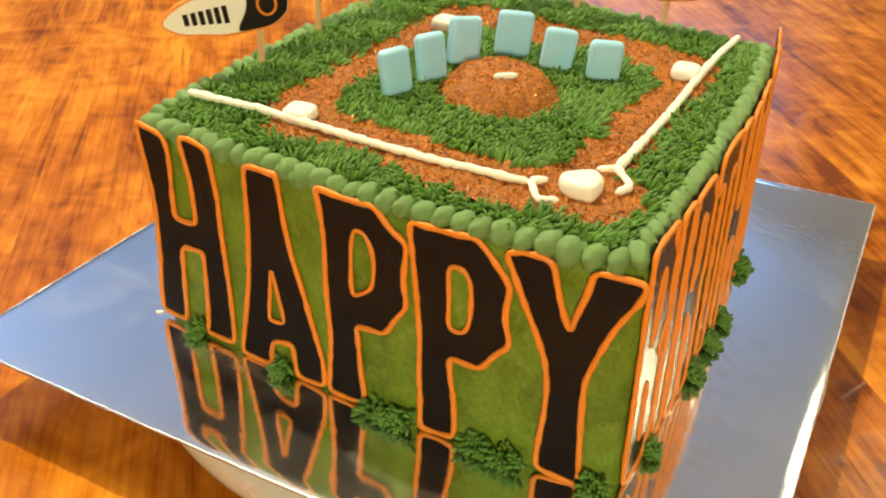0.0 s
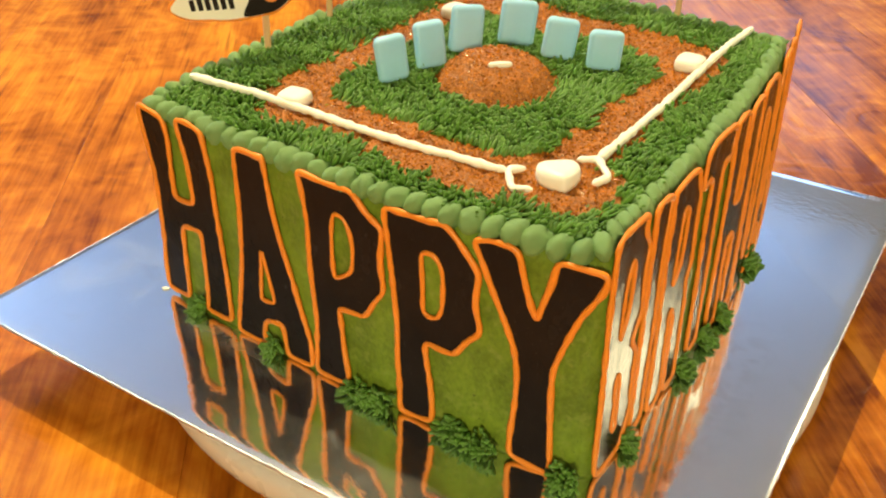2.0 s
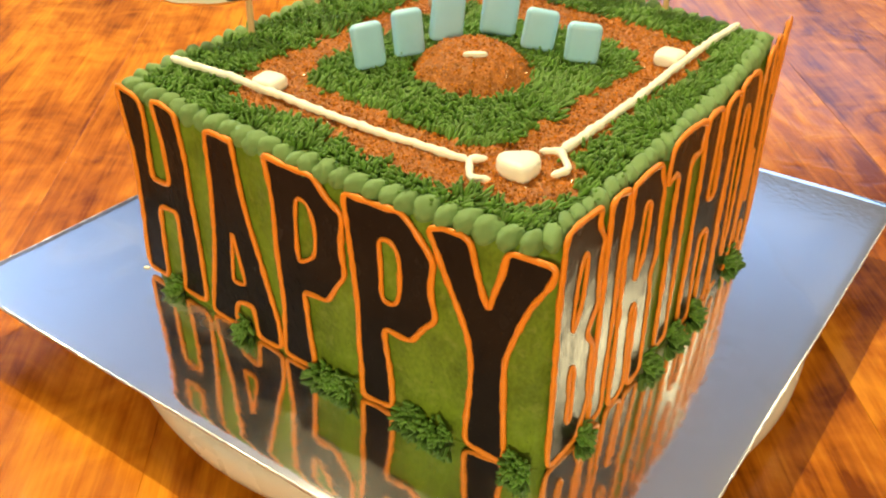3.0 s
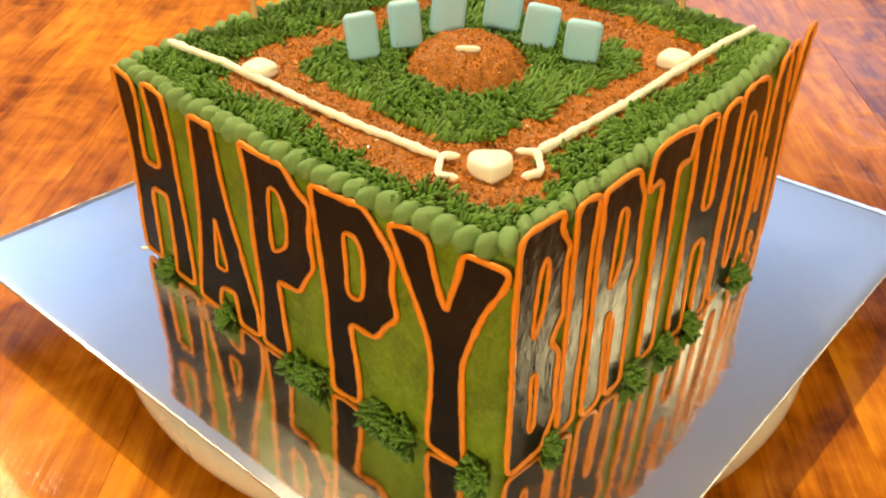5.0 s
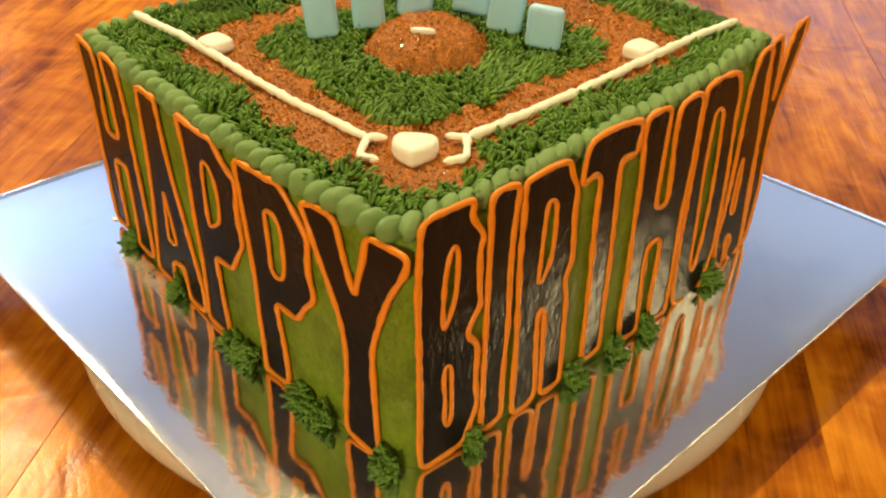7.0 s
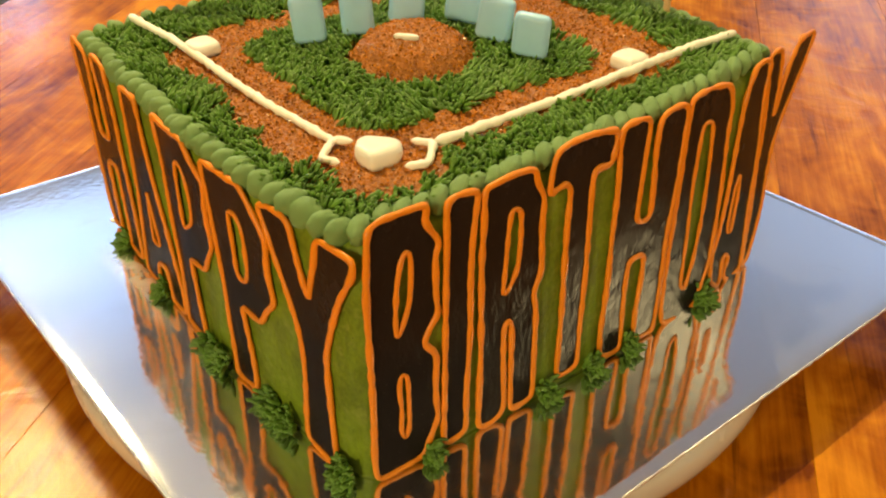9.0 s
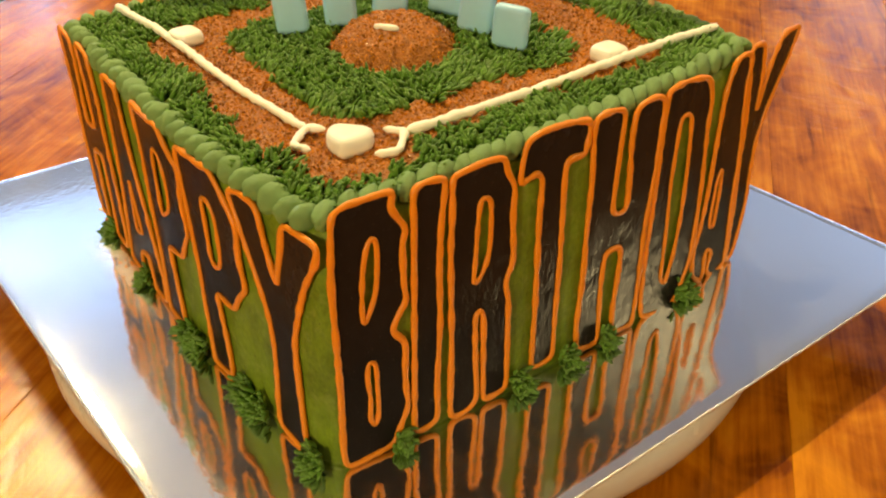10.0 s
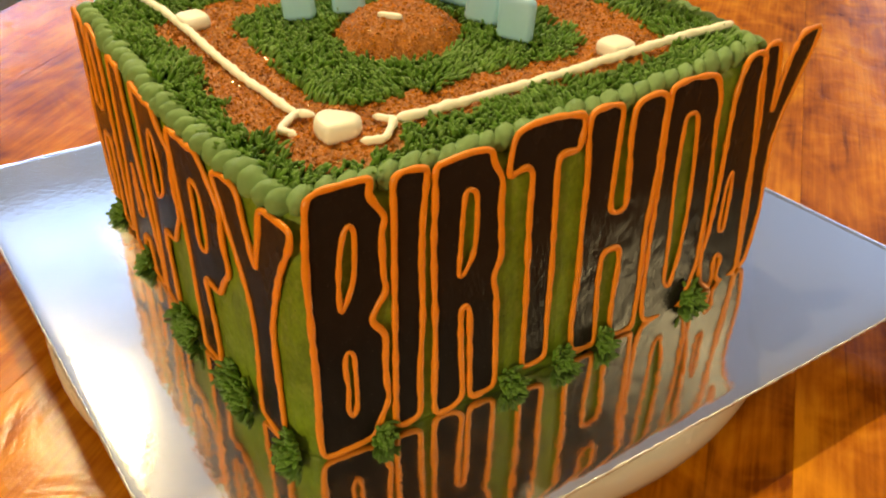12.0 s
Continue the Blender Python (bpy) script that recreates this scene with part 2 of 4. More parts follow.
ln.new(relief.outputs["Normal"], greasy.inputs["Normal"])
smudged = nt.new("ShaderNodeMixShader")
ln.new(grease.outputs[0], smudged.inputs["Fac"])
ln.new(used.outputs[0], smudged.inputs[1])
ln.new(greasy.outputs["BSDF"], smudged.inputs[2])
ln.new(smudged.outputs[0], nt["Material Output"].inputs["Surface"])


def speckle(mat, colour, scale, low, high, most, detail=3.0):
    """Scattered flecks or patches of another tone over a material's base colour."""
    nt, ln = mat.node_tree.nodes, mat.node_tree.links
    bsdf = nt["Principled BSDF"]
    was = bsdf.inputs["Base Color"].links[0].from_socket
    coords = nt.new("ShaderNodeTexCoord")
    spots = nt.new("ShaderNodeTexNoise")
    spots.inputs["Scale"].default_value, spots.inputs["Detail"].default_value = scale, detail
    ln.new(coords.outputs["Object"], spots.inputs["Vector"])
    part_of = nt.new("ShaderNodeMapRange")
    part_of.inputs["From Min"].default_value, part_of.inputs["From Max"].default_value = low, high
    part_of.inputs["To Min"].default_value, part_of.inputs["To Max"].default_value = 0.0, most
    ln.new(spots.outputs["Fac"], part_of.inputs["Value"])
    mix = nt.new("ShaderNodeMix")
    mix.data_type = "RGBA"
    mix.inputs["B"].default_value = (*colour, 1)
    ln.new(part_of.outputs["Result"], mix.inputs["Factor"])
    ln.new(was, mix.inputs["A"])
    ln.new(mix.outputs["Result"], bsdf.inputs["Base Color"])


def crease(mat, stretch, scale, strength, distance):
    """A second, finer relief over a material's own."""
    nt, ln = mat.node_tree.nodes, mat.node_tree.links
    normal = nt["Principled BSDF"].inputs["Normal"]
    coords = nt.new("ShaderNodeTexCoord")
    spread = nt.new("ShaderNodeMapping")
    spread.inputs["Scale"].default_value = stretch
    ln.new(coords.outputs["Object"], spread.inputs["Vector"])
    folds = nt.new("ShaderNodeTexNoise")
    folds.inputs["Scale"].default_value, folds.inputs["Detail"].default_value = scale, 4.0
    folds.inputs["Distortion"].default_value = 1.2
    ln.new(spread.outputs["Vector"], folds.inputs["Vector"])
    bn = nt.new("ShaderNodeBump")
    bn.inputs["Strength"].default_value, bn.inputs["Distance"].default_value = strength, distance
    ln.new(folds.outputs["Fac"], bn.inputs["Height"])
    ln.new(normal.links[0].from_socket, bn.inputs["Normal"])
    ln.new(bn.outputs["Normal"], normal)


crease(BLACK, (1, 1, 0.5), 240, 0.3, 0.0007)
speckle(ICING, (0.30, 0.36, 0.08), 210, 0.54, 0.74, 0.42, 8.0)
speckle(ICING, (0.035, 0.05, 0.008), 420, 0.70, 0.76, 0.8)
speckle(BLACK, (0.10, 0.085, 0.07), 800, 0.66, 0.76, 0.35)
speckle(BEAD, (0.26, 0.36, 0.13), 260, 0.52, 0.72, 0.4)
speckle(SUGAR, (0.66, 0.30, 0.06), 1100, 0.58, 0.68, 0.7)
CRIMP = material("crimped foil", (0.76, 0.78, 0.82), 0.36, metal=1.0, vary=0.1, scale=200, bump=0.8, bump_scale=700, bump_dist=0.0008)
CHINA = material("white glazed china", (0.60, 0.58, 0.55), 0.25, vary=0.03, scale=20, bump=0.05, bump_scale=60)
PLASTER = material("warm grey painted plaster", (0.44, 0.40, 0.36), 0.85, vary=0.05, scale=4, fine=60, bump=0.1, bump_scale=120)
CEILING = material("pale ceiling paint", (0.78, 0.84, 0.92), 0.9, vary=0.04, scale=3, fine=60, bump=0.1, bump_scale=150)
FLOORING = material("beige carpet", (0.36, 0.31, 0.24), 0.95, vary=0.15, scale=12, fine=400, bump=0.6, bump_scale=500)
TRIM = material("white gloss paint", (0.8, 0.8, 0.78), 0.35, vary=0.03, scale=12, bump=0.05)
BRASS = material("dark bronze", (0.08, 0.06, 0.04), 0.4, metal=0.8, vary=0.1, scale=40, bump=0.05)
GLASS = bpy.data.materials.new("window glass")
GLASS.use_nodes = True
GLASS.node_tree.nodes["Principled BSDF"].inputs["Transmission Weight"].default_value = 1.0
GLASS.node_tree.nodes["Principled BSDF"].inputs["Roughness"].default_value = 0.0
GLASS.node_tree.nodes["Principled BSDF"].inputs["IOR"].default_value = 1.1


# ---- builders ----
def mesh_of(name, bm, mat, smooth=True):
    me = bpy.data.meshes.new(name)
    bm.normal_update()
    bm.to_mesh(me)
    bm.free()
    me.materials.append(mat)
    if smooth:
        me.polygons.foreach_set("use_smooth", [True] * len(me.polygons))
    return me


def data_mesh(name, verts, faces, mat, smooth=True):
    me = bpy.data.meshes.new(name)
    me.from_pydata(verts, [], faces)
    me.materials.append(mat)
    if smooth:
        me.polygons.foreach_set("use_smooth", [True] * len(me.polygons))
    me.update()
    return me


def thing(name, at, label, category, group="", turn=0.0):
    ob = new(name)
    ob.empty_display_size = 0.01
    ob.matrix_world = pose(*at, 0, 0, turn)
    return tagged(ob, label, category, group)


def child(name, me, parent, label="", at=(0, 0, 0), turn=(0, 0, 0), size=(1, 1, 1)):
    """One part: a mesh under its thing."""
    ob = new(name, me)
    ob.parent = parent
    ob.matrix_basis = Matrix.LocRotScale(at, Euler([radians(a) for a in turn]), size)
    return tagged(ob, label)


def box(bm, lo, hi, bevel=0.0, segments=2):
    made = bmesh.ops.create_cube(bm, size=1.0)["verts"]
    size = [b - a for a, b in zip(lo, hi)]
    mid = [(a + b) / 2 for a, b in zip(lo, hi)]
    for v in made:
        v.co = Vector([m + c * s for m, c, s in zip(mid, v.co, size)])
    if bevel:
        edges = list({e for v in made for e in v.link_edges})
        bmesh.ops.bevel(bm, geom=edges, offset=bevel, segments=segments, affect="EDGES", profile=0.5)
    return bm


def lathe(profile, steps=64):
    verts, faces = [], []
    for r, z in profile:
        for i in range(steps):
            a = 2 * math.pi * i / steps
            verts.append((r * math.cos(a), r * math.sin(a), z))
    for k in range(len(profile) - 1):
        for i in range(steps):
            j = (i + 1) % steps
            faces.append((k * steps + i, k * steps + j, (k + 1) * steps + j, (k + 1) * steps + i))
    return verts, faces


def rounded(points, cut=0.22, rounds=2, closed=True):
    """Corner cutting: a drawn outline with softened corners."""
    pts = [Vector(p) for p in points]
    for _ in range(rounds):
        out = []
        n = len(pts)
        for i in range(n if closed else n - 1):
            a, b = pts[i], pts[(i + 1) % n]
            d = (b - a).length
            c = min(cut, 0.0022 / d if d > 0 else cut)
            out += [a + (b - a) * c, b - (b - a) * c]
        if not closed:
            out = [pts[0]] + out[1:-1] + [pts[-1]]
        pts = out
        cut = 0.25
    return pts


def resample(pts, step, closed):
    pts = [Vector(p) for p in pts]
    ring = pts + [pts[0]] if closed else pts
    out = []
    for a, b in zip(ring, ring[1:]):
        n = max(1, round((b - a).length / step))
        out += [a + (b - a) * (i / n) for i in range(n)]
    if not closed:
        out.append(ring[-1])
    return out


def sweep(pts, radius, closed, up=Vector((0, 0, 1)), sides=8, wobble=0.12, flat=1.0, seed=0.0, pace=130.0):
    """A piped rope along pts, uneven in thickness as squeezed icing is. Returns verts and faces."""
    verts, faces = [], []
    n = len(pts)
    for i, p in enumerate(pts):
        a = pts[(i - 1) % n] if closed or i else p
        b = pts[(i + 1) % n] if closed or i < n - 1 else p
        t = (b - a).normalized()
        side = t.cross(up).normalized()
        top = side.cross(t).normalized()
        r = radius * (1 + wobble * 2 * noise.noise((p.x * pace + seed, p.y * pace, p.z * pace)))
        if not closed:
            end = min(i, n - 1 - i)
            r *= (0.25, 0.62, 0.86, 0.97)[end] if end < 4 else 1
        for k in range(sides):
            ang = 2 * math.pi * k / sides
            verts.append(tuple(p + side * (r * math.cos(ang)) + top * (r * flat * math.sin(ang))))
    for i in range(n if closed else n - 1):
        j = (i + 1) % n
        for k in range(sides):
            m = (k + 1) % sides
            faces.append((i * sides + k, j * sides + k, j * sides + m, i * sides + m))
    if not closed:
        faces.append(tuple(range(sides))[::-1])
        faces.append(tuple((n - 1) * sides + k for k in range(sides)))
    return verts, faces


def slab(loops, depth):
    """A flat piece of given depth from an outline and its holes, in the local x-z plane; its front faces -y."""
    bm = bmesh.new()
    for y in (0.0, depth):
        edges = []
        for loop in loops:
            vs = [bm.verts.new((p.x, y, p.y)) for p in loop]
            edges += [bm.edges.new((a, b)) for a, b in zip(vs, vs[1:] + vs[:1])]
        bmesh.ops.triangle_fill(bm, edges=edges, use_beauty=True, use_dissolve=False)
    bm.verts.ensure_lookup_table()
    total = sum(len(loop) for loop in loops)
    start = 0
    for loop in loops:
        n = len(loop)
        for i in range(n):
            a, b = start + i, start + (i + 1) % n
            bm.faces.new((bm.verts[a], bm.verts[b], bm.verts[total + b], bm.verts[total + a]))
        start += n
    bmesh.ops.recalc_face_normals(bm, faces=bm.faces)
    return bm


def strand(store, base, way, length, radius, bend, sides=5):
    """One squeezed blade of icing: a tapered, bent finger."""
    verts, faces = store
    s = len(verts)
    way = Vector(way).normalized()
    side = way.orthogonal().normalized()
    other = way.cross(side)
    p = Vector(base)
    for f, w in ((0.0, 0.95), (0.45, 1.05), (0.88, 0.82)):
        c = p + way * (length * f) + Vector(bend) * (f * f * length)
        for k in range(sides):
            a = 2 * math.pi * k / sides
            verts.append(tuple(c + (side * math.cos(a) + other * math.sin(a)) * radius * w))
    verts.append(tuple(p + way * length * 1.02 + Vector(bend) * length))
    for ring in range(2):
        for k in range(sides):
            m = (k + 1) % sides
            faces.append((s + ring * sides + k, s + ring * sides + m, s + (ring + 1) * sides + m, s + (ring + 1) * sides + k))
    for k in range(sides):
        faces.append((s + 2 * sides + k, s + 2 * sides + (k + 1) % sides, s + 3 * sides))


# ---- the room ----
X0, X1, Y0, Y1 = -3.4, 2.2, -2.2, 3.4


def wall(name, along, fixed, outward, lo, hi, hole=None):
    """A wall 0.12 m thick with an opening right through it."""
    bm = bmesh.new()
    a, b = sorted((fixed, fixed + outward * 0.12))

    def piece(u0, u1, z0, z1):
        if along == "x":
            box(bm, (u0, a, z0), (u1, b, z1))
        else:
            box(bm, (a, u0, z0), (b, u1, z1))

    if hole:
        u0, u1, z0, z1 = hole
        piece(lo, u0, FLOOR_Z, CEIL_Z)
        piece(u1, hi, FLOOR_Z, CEIL_Z)
        piece(u0, u1, FLOOR_Z, z0)
        piece(u0, u1, z1, CEIL_Z)
    else:
        piece(lo, hi, FLOOR_Z, CEIL_Z)
    return tagged(new(name, mesh_of(name, bm, PLASTER, False)), "warm grey painted plaster wall", "wall", kind="structure")


wall("wall_west", "y", X0, -1, Y0 - 0.12, Y1 + 0.12, (-0.07, 0.70, 0.38, 1.18))
wall("wall_north", "x", Y1, 1, X0, X1, (-2.35, -0.35, 0.65, 1.45))
wall("wall_east", "y", X1, 1, Y0 - 0.12, Y1 + 0.12)
wall("wall_south", "x", Y0, -1, X0, X1)
bm = box(bmesh.new(), (X0 - 0.12, Y0 - 0.12, FLOOR_Z - 0.1), (X1 + 0.12, Y1 + 0.12, FLOOR_Z))
tagged(new("floor", mesh_of("floor", bm, FLOORING, False)), "beige carpeted floor under the table", "floor", kind="structure")
bm = box(bmesh.new(), (X0 - 0.12, Y0 - 0.12, CEIL_Z), (X1 + 0.12, Y1 + 0.12, CEIL_Z + 0.1))
tagged(new("ceiling", mesh_of("ceiling", bm, CEILING, False)), "plain pale ceiling", "ceiling", kind="structure")


def window(name, centre, turn, width, height, post=(-0.03, 0.03)):
    ob = thing(name, centre, "white framed window letting in daylight", "window", turn=turn)
    ob["kind"] = "structure"
    w, h = width / 2, height / 2
    bm = bmesh.new()
    for lo, hi in (((-w, -0.03, -h), (-w + 0.06, 0.03, h)), ((w - 0.06, -0.03, -h), (w, 0.03, h)),
                   ((-w + 0.06, -0.03, -h), (w - 0.06, 0.03, -h + 0.06)), ((-w + 0.06, -0.03, h - 0.06), (w - 0.06, 0.03, h)),
                   ((post[0], -0.025, -h + 0.06), (post[1], 0.025, h - 0.06))):
        box(bm, lo, hi, 0.006, 1)
    child("window_frame", mesh_of("window_frame", bm, TRIM, False), ob)
    for a, b in ((-w + 0.06, post[0]), (post[1], w - 0.06)):
        pane = child("pane", mesh_of("pane", box(bmesh.new(), (a, -0.003, -h + 0.06), (b, 0.003, h - 0.06)), GLASS, False), ob)
        pane.visible_shadow = False


window("window_1", (X0 - 0.06, 0.315, 0.78), 90, 0.77, 0.80, (0.065, 0.235))
window("window_2", (-1.35, Y1 + 0.06, 1.05), 0, 2.0, 0.8)


def pendant(at, radius, height, label):
    """A hanging lamp: opaque shade open below, rod and ceiling plate."""
    ob = thing("pendant_lamp", at, label, "lamp", "lamps over the table")
    v, f = lathe([(radius, -0.02), (radius * 0.97, 0.02), (radius * 0.6, height * 0.8), (0.02, height), (0.015, height + 0.01)], 32)
    child("shade", data_mesh("shade", v, f, BRASS), ob)
    drop = CEIL_Z - at[2]
    v, f = lathe([(0.006, height), (0.006, drop - 0.02), (0.05, drop - 0.02), (0.05, drop)], 16)
    child("rod", data_mesh("rod", v, f, BRASS), ob)


for spot, wide in zip(PENDANTS, (0.06, 0.115)):
    pendant((spot[0], spot[1], spot[2] + 0.03 + wide / 2), wide, 0.12, "bronze pendant lamp with a wide open shade")


def flush_lamp(x, y, r):
    ob = thing("ceiling_lamp", (x, y, CEIL_Z), "round flush ceiling lamp with a metal rim", "lamp", "ceiling lamps")
    v, f = lathe([(0.0, -0.002), (r - 0.01, -0.002), (r, -0.01), (r, -0.09), (r - 0.015, -0.09), (r - 0.015, -0.03), (0.0, -0.03)], 40)
    child("rim", data_mesh("rim", v, f, TRIM), ob)


for spot, wide in zip(FLUSH, (0.43, 0.26)):
    flush_lamp(*spot, wide)


def front_fill_lamp(x, y, z):
    """Unseen housing for the added front fill: a tall pole, its bowl tipped towards the table."""
    ob = thing("front_fill_lamp", (x, y, FLOOR_Z), "unseen bronze lamp on a pole, added to light the cake's front", "lamp", "floor lamps", math.degrees(math.atan2(0.1 - y, -0.1 - x)))
    rise = z - FLOOR_Z
    v, f = lathe([(0.0, 0.0), (0.15, 0.0), (0.15, 0.015), (0.03, 0.03), (0.011, 0.05), (0.011, rise - 0.03), (0.0, rise - 0.03)], 32)
    child("pole", data_mesh("pole", v, f, BRASS), ob, at=(-0.16, 0, 0))
    v, f = lathe([(0.02, 0.16), (0.10, 0.13), (0.19, 0.02), (0.195, -0.01), (0.185, 0.02), (0.10, 0.12), (0.02, 0.145)], 40)
    child("shade", data_mesh("shade", v, f, BRASS), ob, at=(-0.01, 0, rise), turn=(0, -64, 0))


for spot in FRONT_FILL:
    front_fill_lamp(*spot)


# ---- the table ----
GRAIN_TURN, PLANK = 131.0, 0.115
table = thing("dining_table", (-0.12, 0.12, FLOOR_Z), "polished orange-brown wooden dining table with wide planks", "table", turn=GRAIN_TURN)
T_UP = TABLE_Z - FLOOR_Z
plank_bm = box(bmesh.new(), (-0.80, -PLANK / 2 + 0.00004, -0.035), (1.0, PLANK / 2 - 0.00004, 0.0), 0.0002, 1)
plank_mesh = mesh_of("plank", plank_bm, WOOD, False)
for i in range(11):
    child("plank", plank_mesh, table, at=(0, 0.4940 - (i + 0.5) * PLANK, T_UP))
apron = box(bmesh.new(), (-0.70, -0.67, T_UP - 0.12), (0.90, 0.40, T_UP - 0.036), 0.004, 1)
child("apron", mesh_of("apron", apron, WOOD, False), table)
leg_bm = box(bmesh.new(), (-0.04, -0.04, 0.0), (0.04, 0.04, T_UP - 0.121), 0.006, 2)
leg_mesh = mesh_of("leg", leg_bm, WOOD, False)
for lx in (-0.62, 0.82):
    for ly in (-0.61, 0.34):
        child("leg", leg_mesh, table, at=(lx, ly, 0))


# ---- stand and board ----
stand = thing("cake_stand", (-0.120, 0.123, TABLE_Z), "low round white china cake stand under the board", "cake stand")
v, f = lathe([(0.0, 0.0354), (0.165, 0.0354), (0.1725, 0.0346), (0.1775, 0.0320), (0.1795, 0.0285), (0.1790, 0.020), (0.1770, 0.0145), (0.1720, 0.0115), (0.150, 0.0095), (0.118, 0.008), (0.112, 0.003), (0.108, 0.0), (0.0, 0.0)], 96)
child("plate", data_mesh("plate", v, f, CHINA), stand)

BOARD = ((-0.2965, -0.0662), (0.0668, -0.0432), (0.0470, 0.3247), (-0.3070, 0.2860))
BC = [sum(c[k] for c in BOARD) / 4 for k in (0, 1)]
board = thing("cake_board", (*BC, -0.005), "square silver foil cake board with crimped bright edges", "cake board")


def on_board(fx, fy):
    """A spot on the board, which was cut a little out of square, from its shares along the front and left edges."""
    (ax, ay), (bx, by), (cx, cy), (dx, dy) = BOARD
    x = (ax * (1 - fx) + bx * fx) * (1 - fy) + (dx * (1 - fx) + cx * fx) * fy
    y = (ay * (1 - fx) + by * fx) * (1 - fy) + (dy * (1 - fx) + cy * fx) * fy
    return x - BC[0], y - BC[1]


def foil_sheet():
    verts, faces = [], []
    n = 72
    for j in range(n + 1):
        for i in range(n + 1):
            fx, fy = [0.0 if k == 0 else 1.0 if k == n else 0.003 + 0.994 * (k - 1) / (n - 2) for k in (i, j)]
            x, y = on_board(fx, fy)
            rim = min(i, j, n - i, n - j)
            z = 0.0049 + 0.00005 * noise.noise((x * 22, y * 22, 3)) - (0.0002 if rim == 0 else 0)
            verts.append((x, y, z))
    w = n + 1
    for j in range(n):
        for i in range(n):
            faces.append((j * w + i, j * w + i + 1, (j + 1) * w + i + 1, (j + 1) * w + i))
    edge = [i for i in range(w)] + [j * w + n for j in range(1, w)] + [n * w + i for i in range(n - 1, -1, -1)] + [j * w for j in range(n - 1, 0, -1)]
    s = len(verts)
    verts += [verts[k] for k in edge]
    lip = s
    s = len(verts)
    for k in edge:
        x, y, z = verts[k]
        c = 0.0006 * noise.noise((x * 300, y * 300, 1))
        verts.append((x * (1 + c / 0.18), y * (1 + c / 0.18), 0.0030))
    for k in range(len(edge)):
        m = (k + 1) % len(edge)
        faces.append((lip + k, s + k, s + m, lip + m))
    faces.append(tuple(s + k for k in range(len(edge)))[::-1])
    return data_mesh("foil", verts, faces, FOIL)


child("foil", foil_sheet(), board, "shiny silver foil wrap")
for start_at, end_at in (((0, 0), (1, 0)), ((1, 0), (1, 1)), ((1, 1), (0, 1)), ((0, 1), (0, 0))):
    run = resample([Vector((*on_board(*start_at), 0.0042)), Vector((*on_board(*end_at), 0.0042))], 0.002, False)
    run = [p + 0.0002 * Vector((noise.noise(p * 400), noise.noise(p * 400 + Vector((9, 0, 0))), 0.5 * noise.noise(p * 500))) for p in run]
    child("foil_edge", data_mesh("foil_edge", *sweep(run, 0.0006, False, wobble=0.28, pace=520.0), CRIMP), board, "crimped bright foil edge")


# ---- the cake ----
TOP = 0.1050
CC = (-0.118, 0.122)
cake = thing("birthday_cake", (*CC, 0.0), "square green birthday cake iced as a baseball field", "cake")


def local(x, y, z=0.0):
    return (x - CC[0], y - CC[1], z)


def top_z(y):
    """The top rises a little towards the back."""
    return TOP + 0.028 * (y - 0.03)


def front_y(x, z):
    """The front side: flat in the middle, drawn back towards both corners."""
    return 0.003 * max(0, (-0.187 - x) / 0.047) ** 1.3 * max(0, 1 - z / 0.05) + 0.0088 * max(0, (x + 0.115) / 0.102) ** 1.3 + 0.03 * z * max(0, (x + 0.06) / 0.06)


def side_x(y, z):
    """The right side: drawn back towards the far corner and leaning in a little."""
    return 0.0022 - 0.015 * max(0, (y - 0.06) / 0.184) ** 2.5 - 0.036 * z


def back_y(x):
    return 0.2385 + 0.006 * (1 - ((x + 0.12) / 0.12) ** 2)


def left_x(y):
    return -0.2325 - 0.005 * (1 - ((y - 0.12) / 0.12) ** 2)


def around(z, inward, n=78):
    """The cake's outline at a height, going round from the front left corner, moved inward."""
    def bend(p, c, q, steps=8):
        return [p * (1 - t) ** 2 + c * 2 * t * (1 - t) + q * t * t for t in [(k + 1) / (steps + 1) for k in range(steps)]]

    def spread(lo, hi):
        return [lo + (hi - lo) * k / (n - 1) for k in range(n)]

    i = inward
    front = [Vector((x, front_y(x, z) + i)) for x in spread(-0.222, -0.013)]
    side = [Vector((side_x(y, z) - i, y)) for y in spread(0.021, 0.232)]
    back = [Vector((x, back_y(x) - i)) for x in spread(-0.024, -0.222)]
    left = [Vector((left_x(y) + i, y)) for y in spread(0.228, 0.012)]
    corner = Vector((side_x(0.012, z) - i - 0.0005, front_y(-0.004, z) + i + 0.0005))
    ring = front + bend(front[-1], corner, side[0]) + side
    ring += bend(side[-1], Vector((side_x(0.240, z) - i, back_y(-0.014) - i)), back[0]) + back
    ring += bend(back[-1], Vector((left_x(0.238) + i, back_y(-0.232) - i)), left[0]) + left
    return ring + bend(left[-1], Vector((left_x(0.002) + i, front_y(-0.23, z) + i)), front[0])


